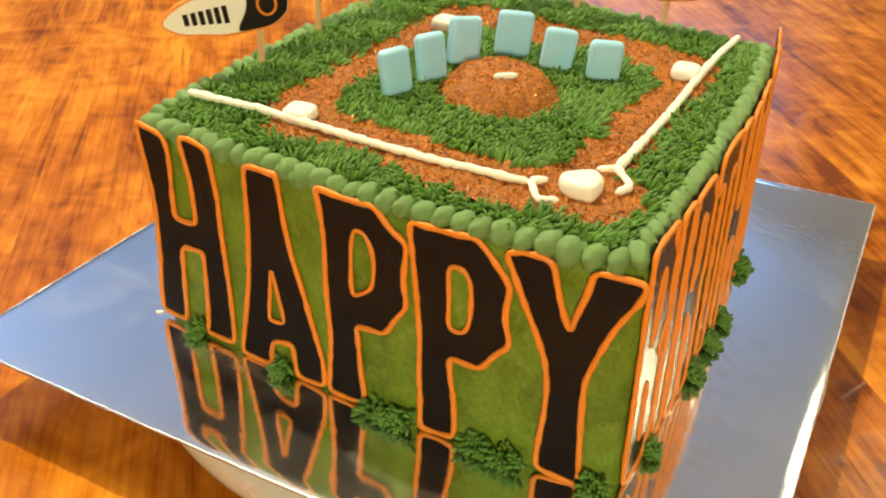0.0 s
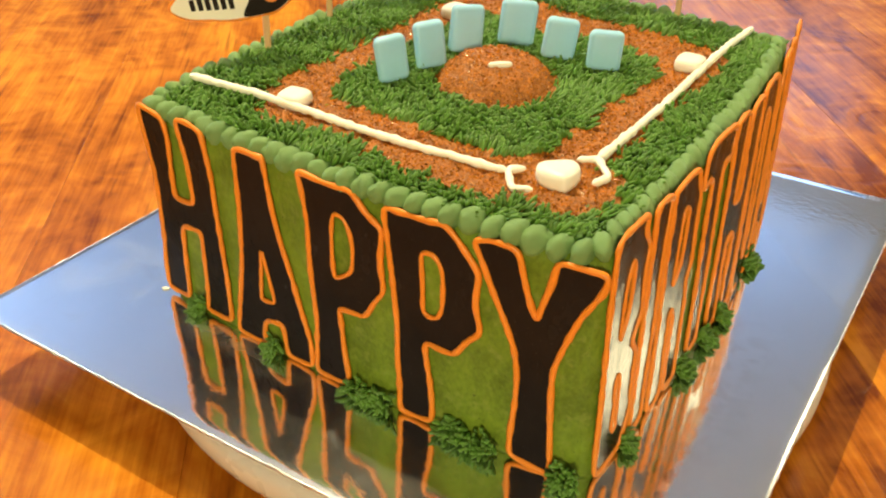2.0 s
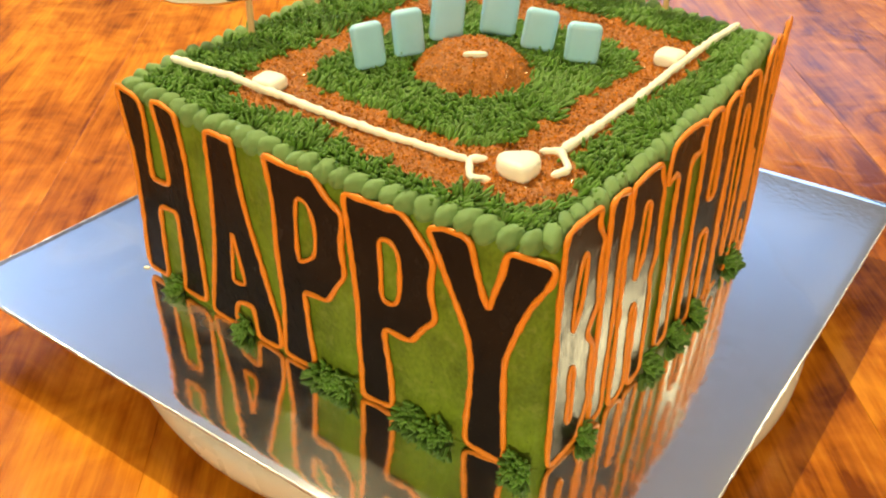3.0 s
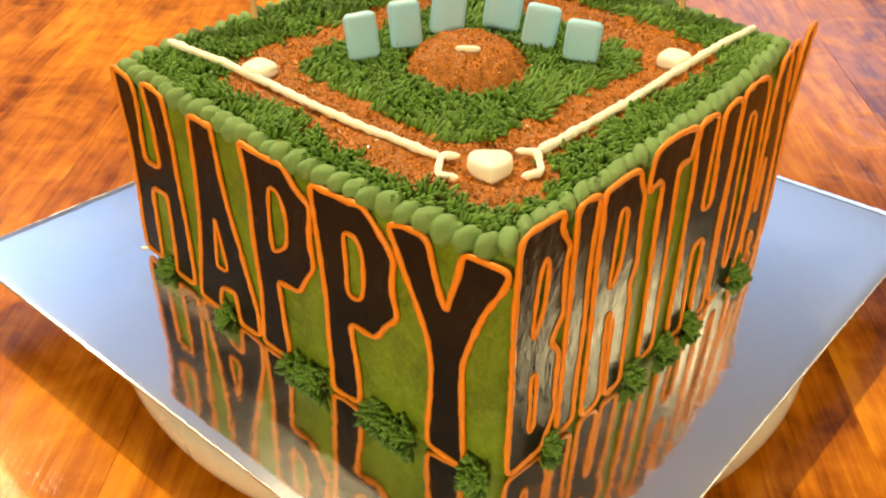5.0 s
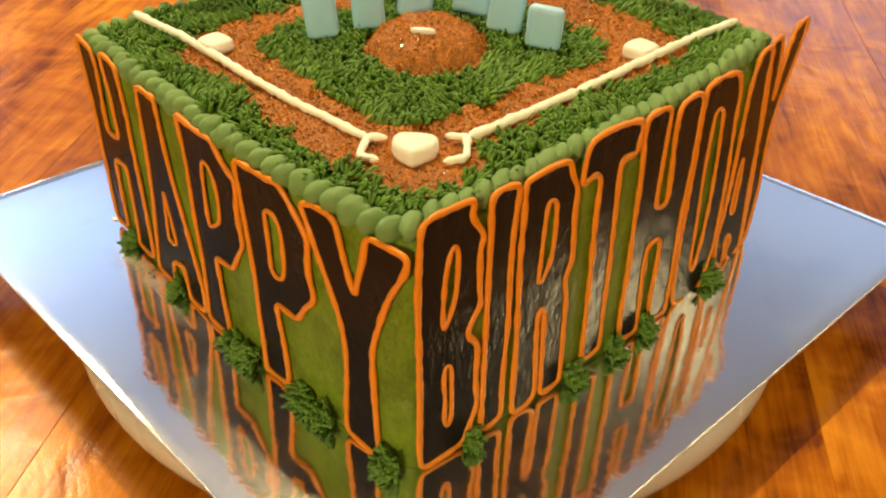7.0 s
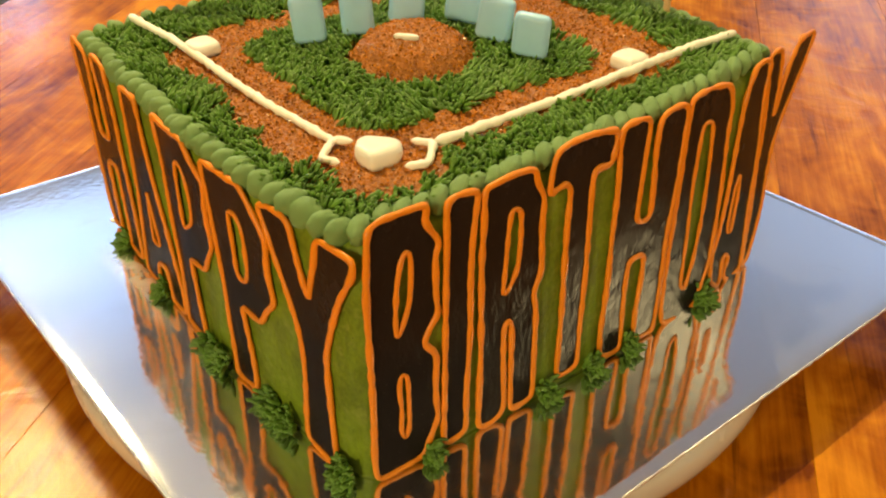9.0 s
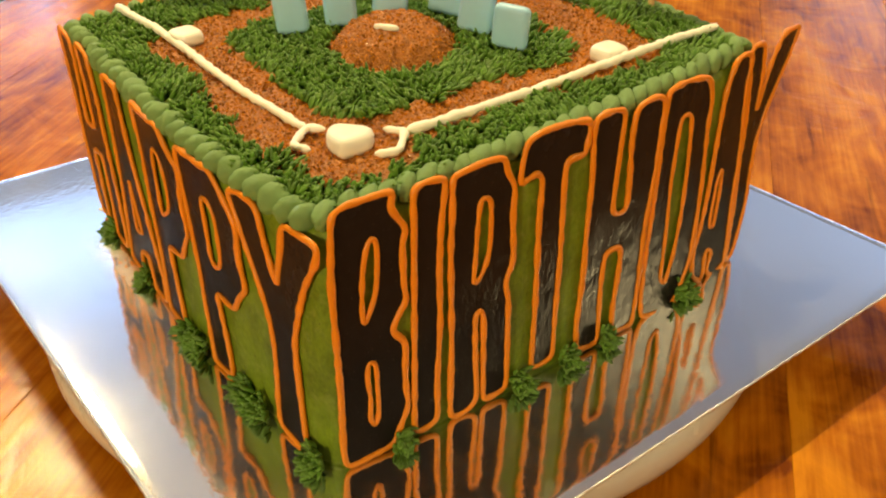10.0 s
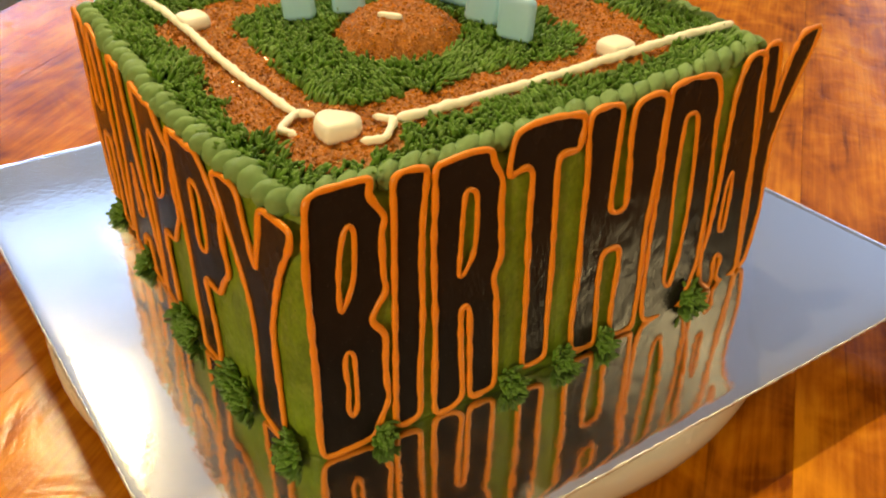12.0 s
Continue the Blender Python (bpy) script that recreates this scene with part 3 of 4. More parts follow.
def cake_body():
    """Rounded square body with a slightly uneven knife-smoothed side."""
    levels = [(0.0, 0.0), (0.002, 0.0)] + [(0.002 + (TOP - 0.0095) * k / 44, 0.0) for k in range(1, 45)] + [(TOP - 0.0048, 0.0008), (TOP - 0.0028, 0.0034), (TOP - 0.0005, 0.0090)]
    verts, faces = [], []
    for z, inset in levels:
        ring = around(z, 0.0014 + inset)
        m = len(ring)
        for p in ring:
            push = 0.0006 * noise.noise((p.x * 30, p.y * 30, z * 45))
            near = max(0.0, 1 - math.hypot(p.x + 0.004, p.y - 0.011) / 0.010)
            if near:
                push += near * (0.0016 * noise.noise((p.x * 320, p.y * 320, z * 160)) - 0.0034 * max(0.0, noise.noise((p.x * 260, 2.0, z * 70))))
            q = p + (p - Vector(CC)).normalized() * push
            lift = (top_z(q.y) - TOP) * (z / TOP) ** 2
            verts.append(local(q.x, q.y, z + lift))
    for k in range(len(levels) - 1):
        for i in range(m):
            j = (i + 1) % m
            faces.append((k * m + i, k * m + j, (k + 1) * m + j, (k + 1) * m + i))
    faces.append(tuple(range((len(levels) - 1) * m, len(levels) * m)))
    faces.append(tuple(range(m))[::-1])
    return data_mesh("icing", verts, faces, ICING)


child("icing", cake_body(), cake, "smooth olive green buttercream sides")


def in_round(x, y, x0, x1, y0, y1, r):
    dx = max(x0 + r - x, 0, x - (x1 - r))
    dy = max(y0 + r - y, 0, y - (y1 - r))
    return r - math.hypot(dx, dy) if dx > 0 and dy > 0 else min(x - x0, x1 - x, y - y0, y1 - y)


MOUND = (-0.1135, 0.1130, 0.0270, 0.0118)
INFIELD = (-0.1720, -0.0570, 0.0525, 0.1780, 0.020)


def path_depth(x, y):
    return max(in_round(x, y, -0.194, -0.0335, 0.0245, 0.211, 0.024), 0.0225 - math.hypot(x + 0.0420, y - 0.0480))


def dirt_depth(x, y):
    """How far a spot lies inside the brown base paths (negative: in the grass)."""
    outer = path_depth(x, y)
    inner = in_round(x, y, *INFIELD)
    ring = min(outer, -inner)
    hill = MOUND[2] - math.hypot(x - MOUND[0], y - MOUND[1])
    return max(ring, hill)


def sugar_height(x, y):
    d = math.hypot(x - MOUND[0], y - MOUND[1]) / MOUND[2]
    h = MOUND[3] * (1 - d ** 3.6) if d < 1 else 0.0
    return top_z(y) + 0.0008 + h + 0.0014 * noise.noise((x * 170, y * 170, 0)) + 0.0014 * noise.noise((x * 430, y * 430, 5))


def sugar_layer():
    verts, faces, index = [], [], {}
    step = 0.0011

    def corner(i, j):
        if (i, j) not in index:
            x, y = i * step, j * step
            index[(i, j)] = len(verts)
            verts.append(local(x, y, sugar_height(x, y)))
        return index[(i, j)]

    for i in range(int(-0.200 / step), int(-0.016 / step)):
        for j in range(int(0.014 / step), int(0.217 / step)):
            if dirt_depth((i + 0.5) * step, (j + 0.5) * step) > -0.004:
                faces.append((corner(i, j), corner(i + 1, j), corner(i + 1, j + 1), corner(i, j + 1)))
    return data_mesh("sugar_path", verts, faces, SUGAR)


child("sugar_path", sugar_layer(), cake, "coarse brown sugar base paths and mound")


def crystals(count):
    verts, faces = [], []
    rng = random.Random(4)
    while count:
        x, y = rng.uniform(-0.196, -0.020), rng.uniform(0.018, 0.213)
        if dirt_depth(x, y) < -0.002:
            continue
        count -= 1
        r = 0.00024 + 0.00042 * rng.random() ** 2
        c = Vector(local(x, y, sugar_height(x, y) + r * 0.4))
        rot = Euler([rng.uniform(0, 6.28) for _ in range(3)]).to_matrix()
        s = len(verts)
        for d in ((1, 0, 0), (-1, 0, 0), (0, 1, 0), (0, -1, 0), (0, 0, 1), (0, 0, -1)):
            verts.append(tuple(c + rot @ (Vector(d) * r * rng.uniform(0.8, 1.2))))
        for a, b in ((0, 2), (2, 1), (1, 3), (3, 0)):
            faces += [(s + a, s + b, s + 4), (s + b, s + a, s + 5)]
    return data_mesh("sugar_sprinkle", verts, faces, GRAIN, False)


tagged(child("sugar_sprinkle", crystals(20000), cake), kind="stuff")


def grass_mesh(name, inside, spacing, seed):
    """Clumps of piped blades wherever inside(x, y) holds."""
    rng = random.Random(seed)
    store = ([], [])
    x = -0.234
    while x < 0.0:
        y = 0.004
        while y < 0.242:
            px, py = x + rng.uniform(-0.4, 0.4) * spacing, y + rng.uniform(-0.4, 0.4) * spacing
            y += spacing
            if not inside(px, py):
                continue
            flow = 3.0 * noise.noise((px * 28, py * 28, seed))
            lean = Vector((0.7 * math.cos(flow) + rng.uniform(-0.5, 0.5), 0.7 * math.sin(flow) + rng.uniform(-0.5, 0.5), 1.0))
            reach = rng.uniform(0.0050, 0.0080)
            for _ in range(rng.randint(8, 10)):
                ox, oy = rng.gauss(0, spacing * 0.36), rng.gauss(0, spacing * 0.36)
                way = lean + Vector((ox, oy, 0)) * 90 + Vector((rng.gauss(0, 0.14), rng.gauss(0, 0.14), 0))
                strand(store, local(px + ox, py + oy, top_z(py) - 0.001), way, reach * rng.uniform(0.85, 1.15), rng.uniform(0.00066, 0.00098),
                       (rng.uniform(-0.25, 0.25), rng.uniform(-0.25, 0.25), -0.08))
        x += spacing
    return data_mesh(name, *store, GRASS)


def in_infield(x, y):
    return in_round(x, y, *INFIELD) > 0.001 and dirt_depth(x, y) < -0.0015


def in_outfield(x, y):
    inner = min(y - front_y(x, TOP), side_x(y, TOP) - x, back_y(x) - y, x - left_x(y))
    return inner > 0.0098 and path_depth(x, y) < -0.0004


tagged(child("infield_grass", grass_mesh("infield_grass", in_infield, 0.0040, 11), cake, "dark green piped buttercream grass"), kind="stuff")
tagged(child("outfield_grass", grass_mesh("outfield_grass", in_outfield, 0.0040, 12), cake, "dark green piped buttercream grass"), kind="stuff")


def bead_mesh(seed):
    """A piped shell: a fat drop with a tail drawn along x, and a soft swirl."""
    verts, faces = [], []
    rings, sides = 12, 20
    for i in range(rings + 1):
        a = math.pi * i / rings
        for k in range(sides):
            b = 2 * math.pi * k / sides + 0.5 * math.cos(a)
            r = math.sin(a) * (1 - 0.16 * math.cos(a)) * (1 + 0.05 * math.cos(3 * b + seed))
            p = Vector((math.cos(a) * (1.12 if a > 1.57 else 0.92), r * math.cos(b), r * math.sin(b)))
            fold = math.cos(b - 2.2 * a - seed)
            p *= 1 + 0.12 * noise.noise(p * 1.7 + Vector((seed * 7.0, 0, 0))) - 0.16 * max(0.0, fold) ** 5
            verts.append(tuple(p))
    for i in range(rings):
        for k in range(sides):
            m = (k + 1) % sides
            faces.append((i * sides + k, i * sides + m, (i + 1) * sides + m, (i + 1) * sides + k))
    return data_mesh("bead", verts, faces, BEAD)


BEADS = [bead_mesh(s) for s in range(5)]
rng = random.Random(21)
rim = resample([Vector((p.x, p.y, 0)) for p in around(TOP, 0.0056)], 0.0004, True)
gone, due = 0.0, 0.0
for p, q in zip(rim, rim[1:] + rim[:1]):
    if gone >= due:
        on_side = q.y - p.y > abs(q.x - p.x)
        near = max(0.0, 1 - math.hypot(p.x + 0.02, p.y - 0.012) / 0.055)
        s = rng.uniform(0.90, 1.08) * (1 + 0.07 * near)
        head = math.degrees(math.atan2(q.y - p.y, q.x - p.x))
        at = local(p.x - (0.0017 if on_side else 0.0), p.y, top_z(p.y) - 0.0010 + (0.0018 if on_side else 0.0) + rng.uniform(-0.0006, 0.0008))
        child("bead", rng.choice(BEADS), cake, at=at, turn=(rng.uniform(-25, 25), rng.uniform(-26, -10), head + (rng.uniform(14, 38) if on_side else rng.uniform(36, 72))),
              size=(0.0064 * s, 0.0039 * s, 0.0043 * s) if on_side else (0.0056 * s, 0.0041 * s, 0.0050 * s))
        due += 0.0080 * s
    gone += (q - p).length


def cream_line(name, points, radius, seed, group_label, rounds=2):
    pts = resample(rounded([Vector(p) for p in points], 0.14, closed=False, rounds=rounds), 0.0009, False)
    pts = [p + Vector((0, 0, 0.0005 * noise.noise((p.x * 200, p.y * 200, seed)))) for p in pts]
    pts = [Vector(local(*p)) for p in pts]
    child(name, data_mesh(name, *sweep(pts, radius, False, wobble=0.17, seed=seed, pace=330.0), CREAM), cake, group_label)


G = TOP + 0.0030
cream_line("foul_line", [(-0.2237, 0.0268, G + 0.0030), (-0.207, 0.0286, G + 0.0028), (-0.188, 0.0322, G + 0.0020), (-0.162, 0.0352, G + 0.0005), (-0.135, 0.0360, G), (-0.107, 0.0374, G), (-0.084, 0.0402, G), (-0.0616, 0.0424, G)], 0.00175, 1, "white piped foul line")
cream_line("foul_line", [(-0.0366, 0.2355, G + 0.0076), (-0.0378, 0.212, G + 0.0070), (-0.0388, 0.190, G + 0.0054), (-0.0385, 0.172, G + 0.0044), (-0.0368, 0.130, G + 0.0030), (-0.0368, 0.100, G + 0.0024), (-0.0369, 0.0700, G + 0.0016)], 0.0019, 2, "white piped foul line")
cream_line("batter_box", [(-0.0564, 0.0474, G + 0.0010), (-0.0616, 0.0424, G + 0.0010), (-0.0535, 0.0320, G), (-0.0464, 0.0358, G + 0.0002)], 0.0016, 3, "white piped batter box corner", 1)
cream_line("batter_box", [(-0.0437, 0.0646, G + 0.0016), (-0.0369, 0.0700, G + 0.0018), (-0.0272, 0.0610, G + 0.0006), (-0.0304, 0.0528, G + 0.0004)], 0.0016, 4, "white piped batter box corner", 1)


# ---- fondant pieces on the field ----
def pillow(name, at, turn, outline, height, mat, label, category, group=""):
    """A soft fondant piece: a rounded outline, domed towards its middle."""
    ob = thing(name, at, label, category, group, turn)
    loop = rounded([Vector(p) for p in outline], 0.3, 3)
    n = len(loop)
    verts, faces = [], []
    for s, z in ((0.93, 0.0), (1.0, 0.25), (0.985, 0.6), (0.93, 0.82), (0.80, 0.95), (0.5, 1.0), (0.0, 1.0)):
        for p in loop:
            verts.append((p.x * s, p.y * s, z * height))
    for k in range(6):
        for i in range(n):
            j = (i + 1) % n
            faces.append((k * n + i, k * n + j, (k + 1) * n + j, (k + 1) * n + i))
    faces.append(tuple(range(n))[::-1])
    child("fondant", data_mesh("fondant", verts, faces, mat), ob)
    return ob


sq = 0.0068
SQUARE = [(-sq, -sq), (sq, -sq), (sq, sq), (-sq, sq)]
HOME = [(-0.0084, 0.0070), (-0.0090, -0.0015), (0.0, -0.0105), (0.0090, -0.0015), (0.0084, 0.0070)]
pillow("home_plate", (-0.0428, 0.0495, top_z(0.05) + 0.0008), 44, HOME, 0.0072, WHITE, "white fondant home plate on brown sugar", "home plate")
for bx, by, turn in ((-0.1718, 0.0402, 8), (-0.0455, 0.1782, 5), (-0.1750, 0.1690, 0)):
    pillow("base", (bx, by, top_z(by) + 0.0010), turn, SQUARE, 0.0062, WHITE, "white fondant base on brown sugar path", "base", "bases")
pillow("pitcher_plate", (-0.1063, 0.1053, TOP + 0.0144), 42, [(-0.0056, -0.0014), (0.0056, -0.0014), (0.0056, 0.0014), (-0.0056, 0.0014)], 0.0022, WHITE, "small white fondant strip on the mound", "pitcher plate")


def name_piece(at, turn, width, height, roll, lean):
    """A plain standing bar of fondant with soft edges."""
    ob = thing("fondant_bar", at, "pale blue fondant bar standing in the infield grass", "decoration", "blue bars behind the mound", turn)
    w, d = width / 2, 0.0030
    bm = box(bmesh.new(), (-w, -d, 0), (w, d, height), 0.0028, 4)
    for v in bm.verts:
        v.co.x += 0.0007 * noise.noise(v.co * 140 + Vector(at) * 50)
    child("bar", mesh_of("bar", bm, BLUE), ob, turn=(lean, roll, 0))


for x, y, turn, w, h, roll, lean in ((-0.1485, 0.0825, 56, 0.0150, 0.0215, -7, -6), (-0.1438, 0.1045, 54, 0.0150, 0.0225, -5, -4),
                                     (-0.1415, 0.1290, 48, 0.0165, 0.0230, 4, -5), (-0.1265, 0.1505, 38, 0.0180, 0.0225, 6, -4),
                                     (-0.1015, 0.1480, 34, 0.0165, 0.0200, 8, -3), (-0.0770, 0.1490, 31, 0.0165, 0.0190, 3, -3)):
    name_piece((x, y, top_z(y) + 0.0028), turn, w, h, roll, lean)


# ---- pennants on sticks ----
def pennant(at, turn, stem, roll, way=1):
    """A drop-shaped plaque on a wooden stick: white, with a black blunt end, orange rim and plain marks."""
    ob = thing("pennant", at, "white and black fondant pennant with orange rim on a wooden stick", "pennant", "pennants round the back edges", turn)
    v, f = lathe([(0.0, -0.02), (0.0016, -0.018), (0.0016, stem + 0.012), (0.0, stem + 0.012)], 10)
    child("stick", data_mesh("stick", v, f, STICK), ob, "plain birch stick")
    out = rounded([Vector(p) for p in ((-0.044, 0.010), (-0.036, 0.004), (-0.014, 0.0), (0.006, 0.0005), (0.015, 0.006), (0.016, 0.016), (0.008, 0.022), (-0.012, 0.022), (-0.034, 0.017))], 0.3, 3)
    plaque = child("plaque", mesh_of("plaque", slab([out], 0.004), WHITE, False), ob, at=(0, -0.006, stem), turn=(0, roll, 0), size=(way, 1, 1))
    end = rounded([Vector(p) for p in ((-0.011, 0.0005), (0.006, 0.001), (0.0146, 0.0064), (0.0154, 0.0158), (0.0078, 0.0214), (-0.002, 0.0214), (-0.004, 0.010))], 0.3, 2)
    child("dark_end", mesh_of("dark_end", slab([end], 0.0012), BLACK, False), plaque, "black fondant end", at=(0, -0.0012, 0))
    rim = resample([Vector((p.x, 0.0012, p.y)) for p in out], 0.002, True)
    child("rim", data_mesh("rim", *sweep(rim, 0.0012, True, Vector((0, 1, 0))), ORANGE), plaque, "orange piped rim")
    ring = [Vector((0.0055 + 0.0042 * math.cos(a), -0.0016, 0.0115 + 0.0050 * math.sin(a))) for a in [k * 0.3142 for k in range(20)]]
    child("emblem", data_mesh("emblem", *sweep(ring, 0.0007, True, Vector((0, 1, 0))), ORANGE), plaque, "plain orange ring")
    for k in range(6):
        bm = box(bmesh.new(), (-0.033 + k * 0.0036, -0.0006, 0.0075 - k * 0.0004), (-0.0307 + k * 0.0036, 0.0002, 0.0128 + k * 0.0002), 0.0002, 1)
        child("mark", mesh_of("mark", bm, BLACK, False), plaque)
    return ob


pennant((-0.2218, 0.0750, TOP + 0.0010), 42, 0.0225, -9)
pennant((-0.2262, 0.1257, TOP + 0.0026), 44, 0.052, 4)
pennant((-0.2287, 0.1736, TOP + 0.0040), 42, 0.052, -4)
pennant((-0.1720, 0.2320, TOP + 0.0060), 40, 0.052, 3, -1)
pennant((-0.1280, 0.2340, TOP + 0.0060), 36, 0.050, -3, -1)
pennant((-0.0775, 0.2350, TOP + 0.0060), 30, 0.0180, -4, -1)


pillow("icing_dab", (-0.2350, 0.0022, 0.0002), 20, [(-0.0024, -0.0008), (-0.0006, -0.0013), (0.0016, -0.0009), (0.0021, 0.0007), (0.0004, 0.0011), (-0.0013, 0.0006)], 0.0005, WHITE, "small dab of white icing on the foil", "icing dab")


# ---- letters on the sides ----
# outlines in millimetres: along the side, height above the board
HAPPY = {
    "H": (-233, [(3, 105), (9, 104), (16, 103), (20, 100), (21, 90), (20, 76), (20, 62), (33, 63), (32, 85), (29, 98), (28, 104), (33, 105), (39, 104), (44, 102), (45, 94), (47, 81), (47, 65), (48, 50), (49, 29), (49, 4), (31, 3), (33, 10), (34, 23), (35, 49), (30, 49), (22, 48), (20, 27), (18, 4), (1, 3), (3, 20), (6, 35), (8, 54), (8, 72), (6, 85)], []),
    "A": (-180, [(10, 102), (24, 102), (27, 102), (28, 94), (30, 79), (33, 65), (38, 49), (42, 34), (47, 17), (48, 2), (32, 1), (31, 14), (30, 18), (20, 16), (18, 10), (18, 1), (0, 1), (5, 28), (8, 46), (10, 73), (10, 87)], [[(21, 56), (18, 28), (20, 27), (27, 28), (24, 42)]]),
    "P": (-134, [(0, 103), (14, 102), (26, 103), (30, 101), (35, 95), (42, 91), (42, 85), (41, 74), (43, 61), (38, 54), (33, 44), (26, 44), (19, 43), (20, 37), (21, 21), (23, 8), (22, 2), (4, 1), (5, 15), (6, 31), (4, 58), (4, 81), (2, 96)], [[(18, 88), (20, 90), (24, 89), (27, 83), (28, 75), (27, 65), (23, 61), (18, 58), (17, 63), (17, 78)]]),
    "P2": (-91, [(0, 101), (8, 101), (17, 101), (27, 102), (31, 99), (36, 93), (40, 88), (42, 84), (41, 76), (41, 69), (44, 58), (38, 52), (33, 43), (27, 43), (19, 44), (20, 34), (22, 23), (23, 11), (23, 2), (7, 1), (7, 17), (6, 29), (6, 48), (4, 69), (2, 86)], [[(17, 85), (19, 87), (23, 87), (26, 83), (27, 77), (27, 64), (25, 58), (21, 57), (18, 59), (18, 72)]]),
    "Y": (-53, [(1, 99), (7, 101), (15, 101), (19, 99), (22, 87), (25, 78), (28, 72), (29, 79), (32, 90), (33, 98), (35, 100), (42, 100), (52, 100), (51, 93), (44, 80), (40, 68), (36, 53), (36, 44), (37, 29), (39, 5), (39, 0), (21, 2), (21, 14), (22, 30), (22, 44), (20, 56), (16, 66), (9, 81), (4, 93)], []),
}
BIRTHDAY = {
    "B": (15, [(4, 109), (9, 111), (15, 111), (26, 111), (27, 109), (26, 105), (28, 101), (32, 95), (30, 90), (30, 81), (30, 72), (31, 66), (27, 61), (24, 55), (30, 48), (29, 37), (29, 27), (30, 18), (26, 10), (23, 2), (2, 1), (1, 10), (2, 35), (2, 61), (2, 83), (3, 97)], [[(18, 96), (20, 94), (20, 87), (19, 75), (16, 67), (13, 62), (13, 72), (14, 84), (16, 93)], [(14, 46), (17, 44), (17, 34), (17, 21), (15, 15), (13, 20), (14, 29), (13, 39)]]),
    "I": (46, [(4, 108), (8, 110), (17, 109), (17, 105), (15, 91), (14, 74), (14, 50), (12, 23), (12, 4), (4, 2), (1, 4), (2, 31), (3, 65), (4, 95)], []),
    "R": (64, [(2, 108), (7, 109), (16, 110), (25, 109), (26, 103), (30, 96), (29, 86), (30, 64), (26, 56), (28, 48), (28, 32), (28, 15), (28, 3), (16, 2), (16, 24), (16, 45), (14, 48), (12, 46), (12, 31), (13, 5), (8, 1), (0, 1), (0, 12), (1, 36), (1, 80), (2, 95)], [[(14, 95), (16, 96), (19, 94), (19, 81), (18, 70), (14, 62), (11, 61), (12, 72), (13, 86)]]),
    "T": (96, [(0, 96), (1, 104), (3, 112), (10, 114), (21, 114), (33, 112), (34, 109), (33, 103), (32, 98), (23, 99), (22, 93), (22, 76), (22, 53), (21, 27), (21, 7), (9, 6), (10, 38), (10, 59), (10, 79), (11, 95), (8, 98), (4, 97)], []),
    "H": (130, [(2, 109), (5, 112), (14, 112), (19, 110), (18, 99), (17, 84), (16, 67), (20, 64), (25, 65), (25, 79), (24, 96), (25, 107), (28, 110), (37, 111), (43, 108), (42, 96), (41, 74), (38, 51), (38, 26), (37, 7), (36, 1), (23, 2), (22, 16), (24, 36), (24, 45), (22, 48), (14, 48), (13, 33), (14, 2), (1, 3), (0, 18), (2, 42), (2, 63), (3, 85)], []),
    "D": (171, [(3, 107), (4, 111), (14, 112), (28, 110), (32, 107), (35, 97), (34, 89), (35, 73), (36, 57), (36, 36), (35, 18), (30, 7), (27, -1), (17, -2), (2, 1), (0, 12), (0, 34), (1, 54), (2, 73), (2, 94)], [[(14, 97), (21, 96), (22, 87), (23, 70), (23, 47), (21, 27), (17, 13), (13, 17), (13, 41), (12, 68), (13, 88)]]),
    "A": (207, [(12, 106), (15, 111), (22, 112), (28, 109), (26, 99), (27, 86), (30, 62), (30, 36), (32, 12), (32, 0), (21, -2), (15, 4), (18, 14), (14, 17), (12, 15), (13, 3), (10, 0), (3, 7), (1, 22), (5, 34), (7, 54), (8, 78), (9, 97)], [[(16, 60), (17, 48), (16, 29), (12, 30), (12, 39), (13, 54)]]),
    "Y": (232, [(1, 113), (11, 113), (13, 109), (15, 95), (14, 78), (18, 90), (22, 101), (30, 112), (47, 111), (40, 99), (32, 88), (24, 76), (19, 63), (19, 46), (20, 30), (17, 13), (14, 2), (8, 1), (8, 17), (8, 35), (6, 57), (6, 78), (3, 99)], []),
}


def inset(loop, d):
    """The outline moved inwards by d."""
    n = len(loop)
    area = sum(loop[i].x * loop[(i + 1) % n].y - loop[(i + 1) % n].x * loop[i].y for i in range(n))
    sign = 1 if area > 0 else -1
    out = []
    for i in range(n):
        t = (loop[(i + 1) % n] - loop[i - 1]).normalized()
        out.append(loop[i] + Vector((-t.y, t.x)) * d * sign)
    return out


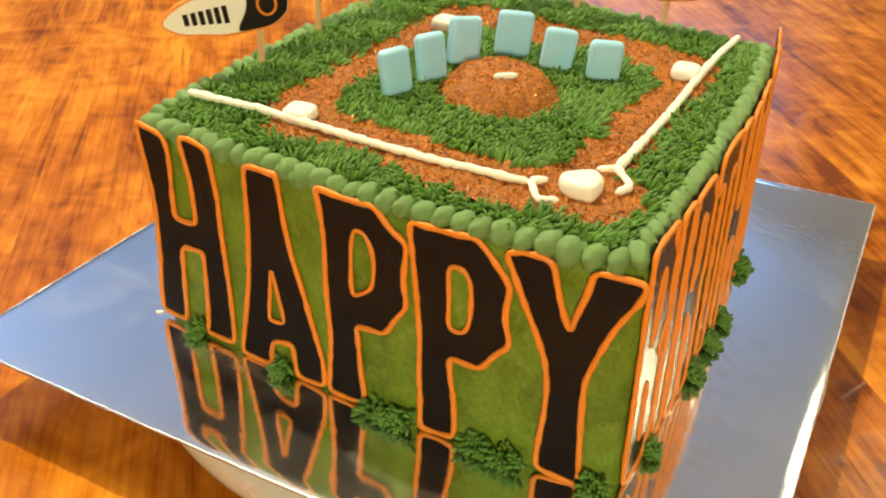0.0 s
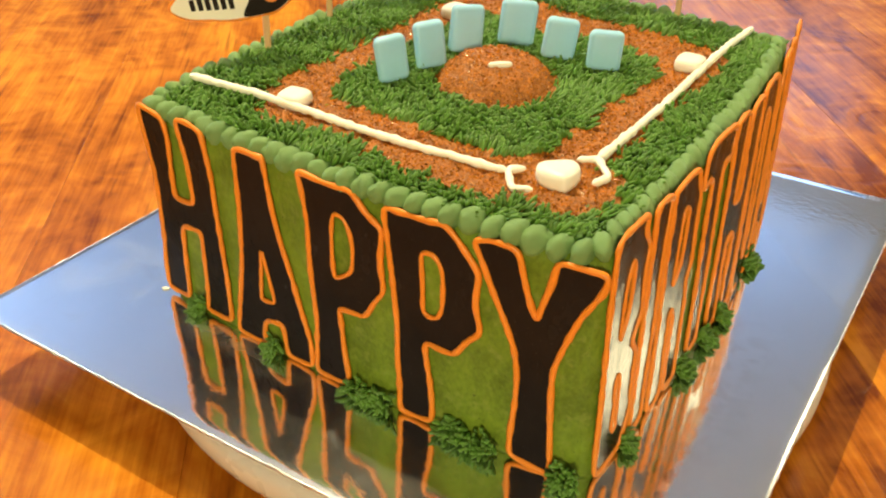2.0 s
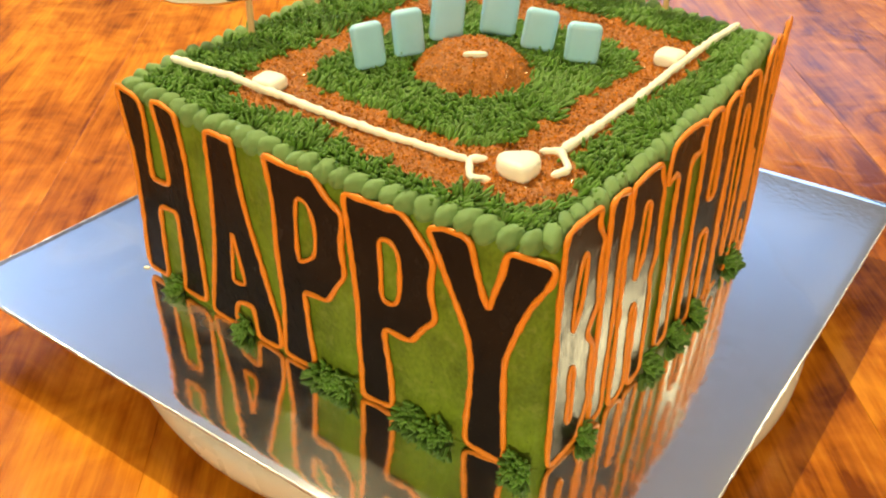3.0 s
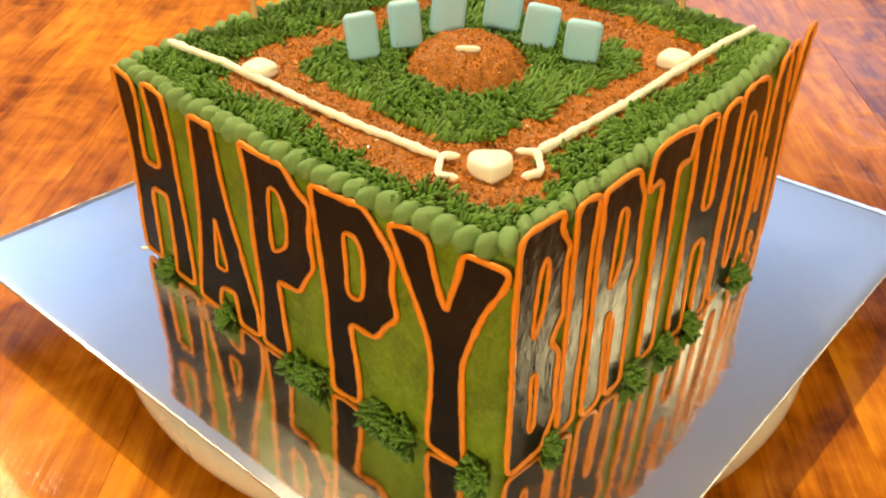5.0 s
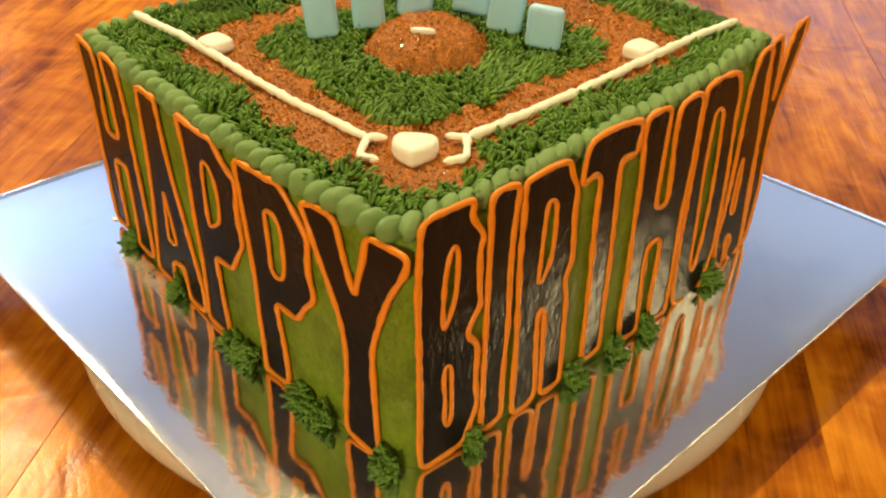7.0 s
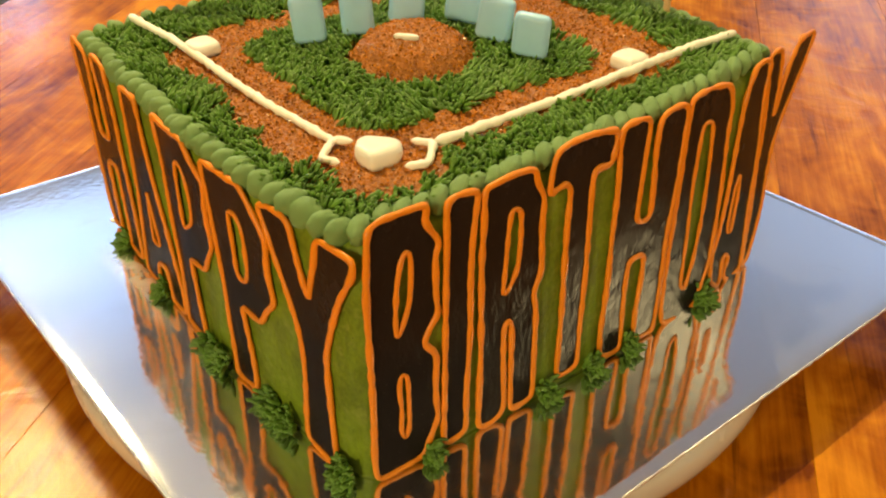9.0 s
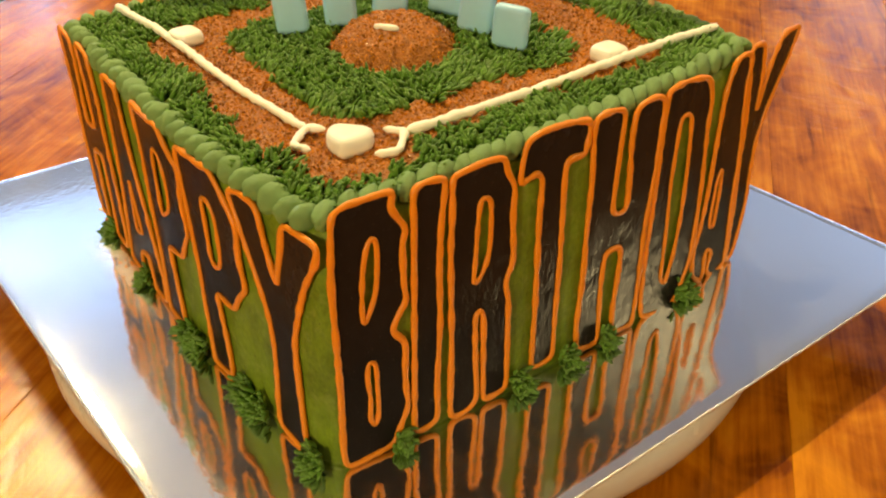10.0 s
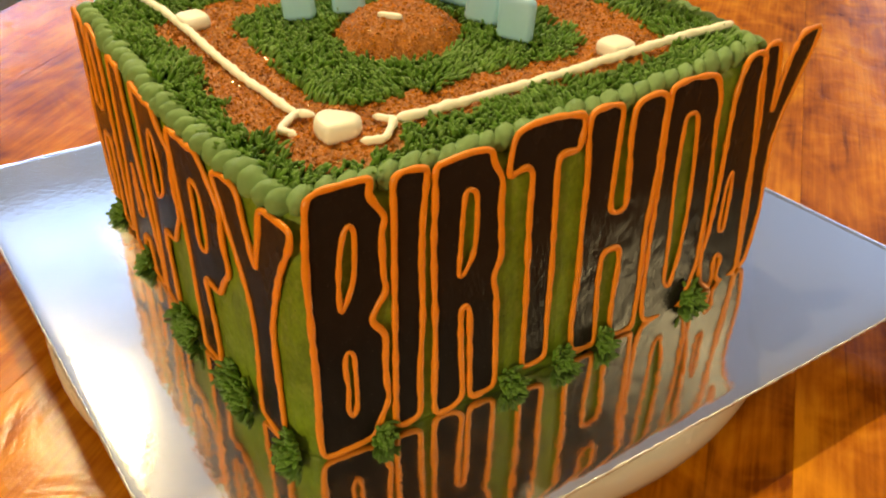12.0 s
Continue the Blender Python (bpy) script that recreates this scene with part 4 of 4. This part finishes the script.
def side_letter(char, start, outline, holes, side):
    """A black fondant letter pressed on a cake side and bent with it, its edge traced in orange icing."""
    mid = start * 0.001 + 0.02
    at = Vector((mid, front_y(mid, 0), 0)) if side == "front" else Vector((side_x(mid, 0), mid, 0))

    def bent(p):
        """From along, depth inwards and height to the place on the curved side."""
        u, d, z = p
        return (Vector((u, front_y(u, z) + d, z)) if side == "front" else Vector((side_x(u, z) - d, u, z))) - at

    ob = thing("fondant_letter", at, "black fondant letter %s with orange piped outline" % char, "letter", side + " letters")
    loops = [rounded([Vector(((start + u) * 0.001, v * 0.001)) for u, v in pts]) for pts in [outline] + holes]
    bm = slab([inset(p, 0.0007 if k == 0 else -0.0006) for k, p in enumerate(loops)], 0.0014)
    for v in bm.verts:
        v.co = bent(v.co)
    child("plaque", mesh_of("plaque", bm, BLACK, False), ob, "black fondant")
    for k, loop in enumerate(loops):
        rope = resample([Vector((p.x, 0.0, p.y)) for p in loop], 0.0016, True)
        verts, faces = sweep(rope, 0.00132 if k == 0 else 0.00105, True, Vector((0, 1, 0)), wobble=0.2, flat=0.85, seed=start, pace=210.0)
        child("piping", data_mesh("piping", [tuple(bent(p)) for p in verts], faces, ORANGE), ob, "orange piped icing outline")


for key, (start, outline, holes) in HAPPY.items():
    side_letter(key[0], start, outline, holes, "front")
for key, (start, outline, holes) in BIRTHDAY.items():
    side_letter(key[0], start, outline, holes, "side")


# ---- grass tufts along the foot ----
def tuft(at, length, along, seed):
    ob = thing("grass_tuft", at, "dark green piped grass tuft at the foot of the cake", "grass tuft", "grass tufts", 0 if along == "x" else 90)
    rng = random.Random(seed)
    store = ([], [])
    for _ in range(int(55 + length * 4400)):
        u, d = rng.uniform(-length / 2, length / 2), rng.uniform(0.0, 1.0)
        base = (u, -0.001 - 0.004 * d, rng.uniform(0.0, 0.008) * (1 - d) + 0.001)
        way = (rng.gauss(u / (length + 0.01), 0.35), -0.25 - 0.8 * d, rng.uniform(0.1, 1.2))
        strand(store, base, way, rng.uniform(0.0034, 0.0058), rng.uniform(0.00075, 0.00110), (rng.uniform(-0.4, 0.4), -0.1, rng.uniform(-0.5, 0.1)))
    tagged(child("piped_grass", data_mesh("piped_grass", *store, GRASS), ob), kind="stuff")


for k, (x, length) in enumerate(((-0.2060, 0.006), (-0.1560, 0.007), (-0.0990, 0.022), (-0.0500, 0.026), (-0.0065, 0.010))):
    tuft((x, front_y(x, 0) + 0.001, 0.0), length, "x", 40 + k)
for k, (y, length) in enumerate(((0.0410, 0.005), (0.0985, 0.008), (0.1245, 0.007), (0.1475, 0.006), (0.2020, 0.007))):
    tuft((side_x(y, 0) - 0.001, y, 0.0), length, "y", 60 + k)
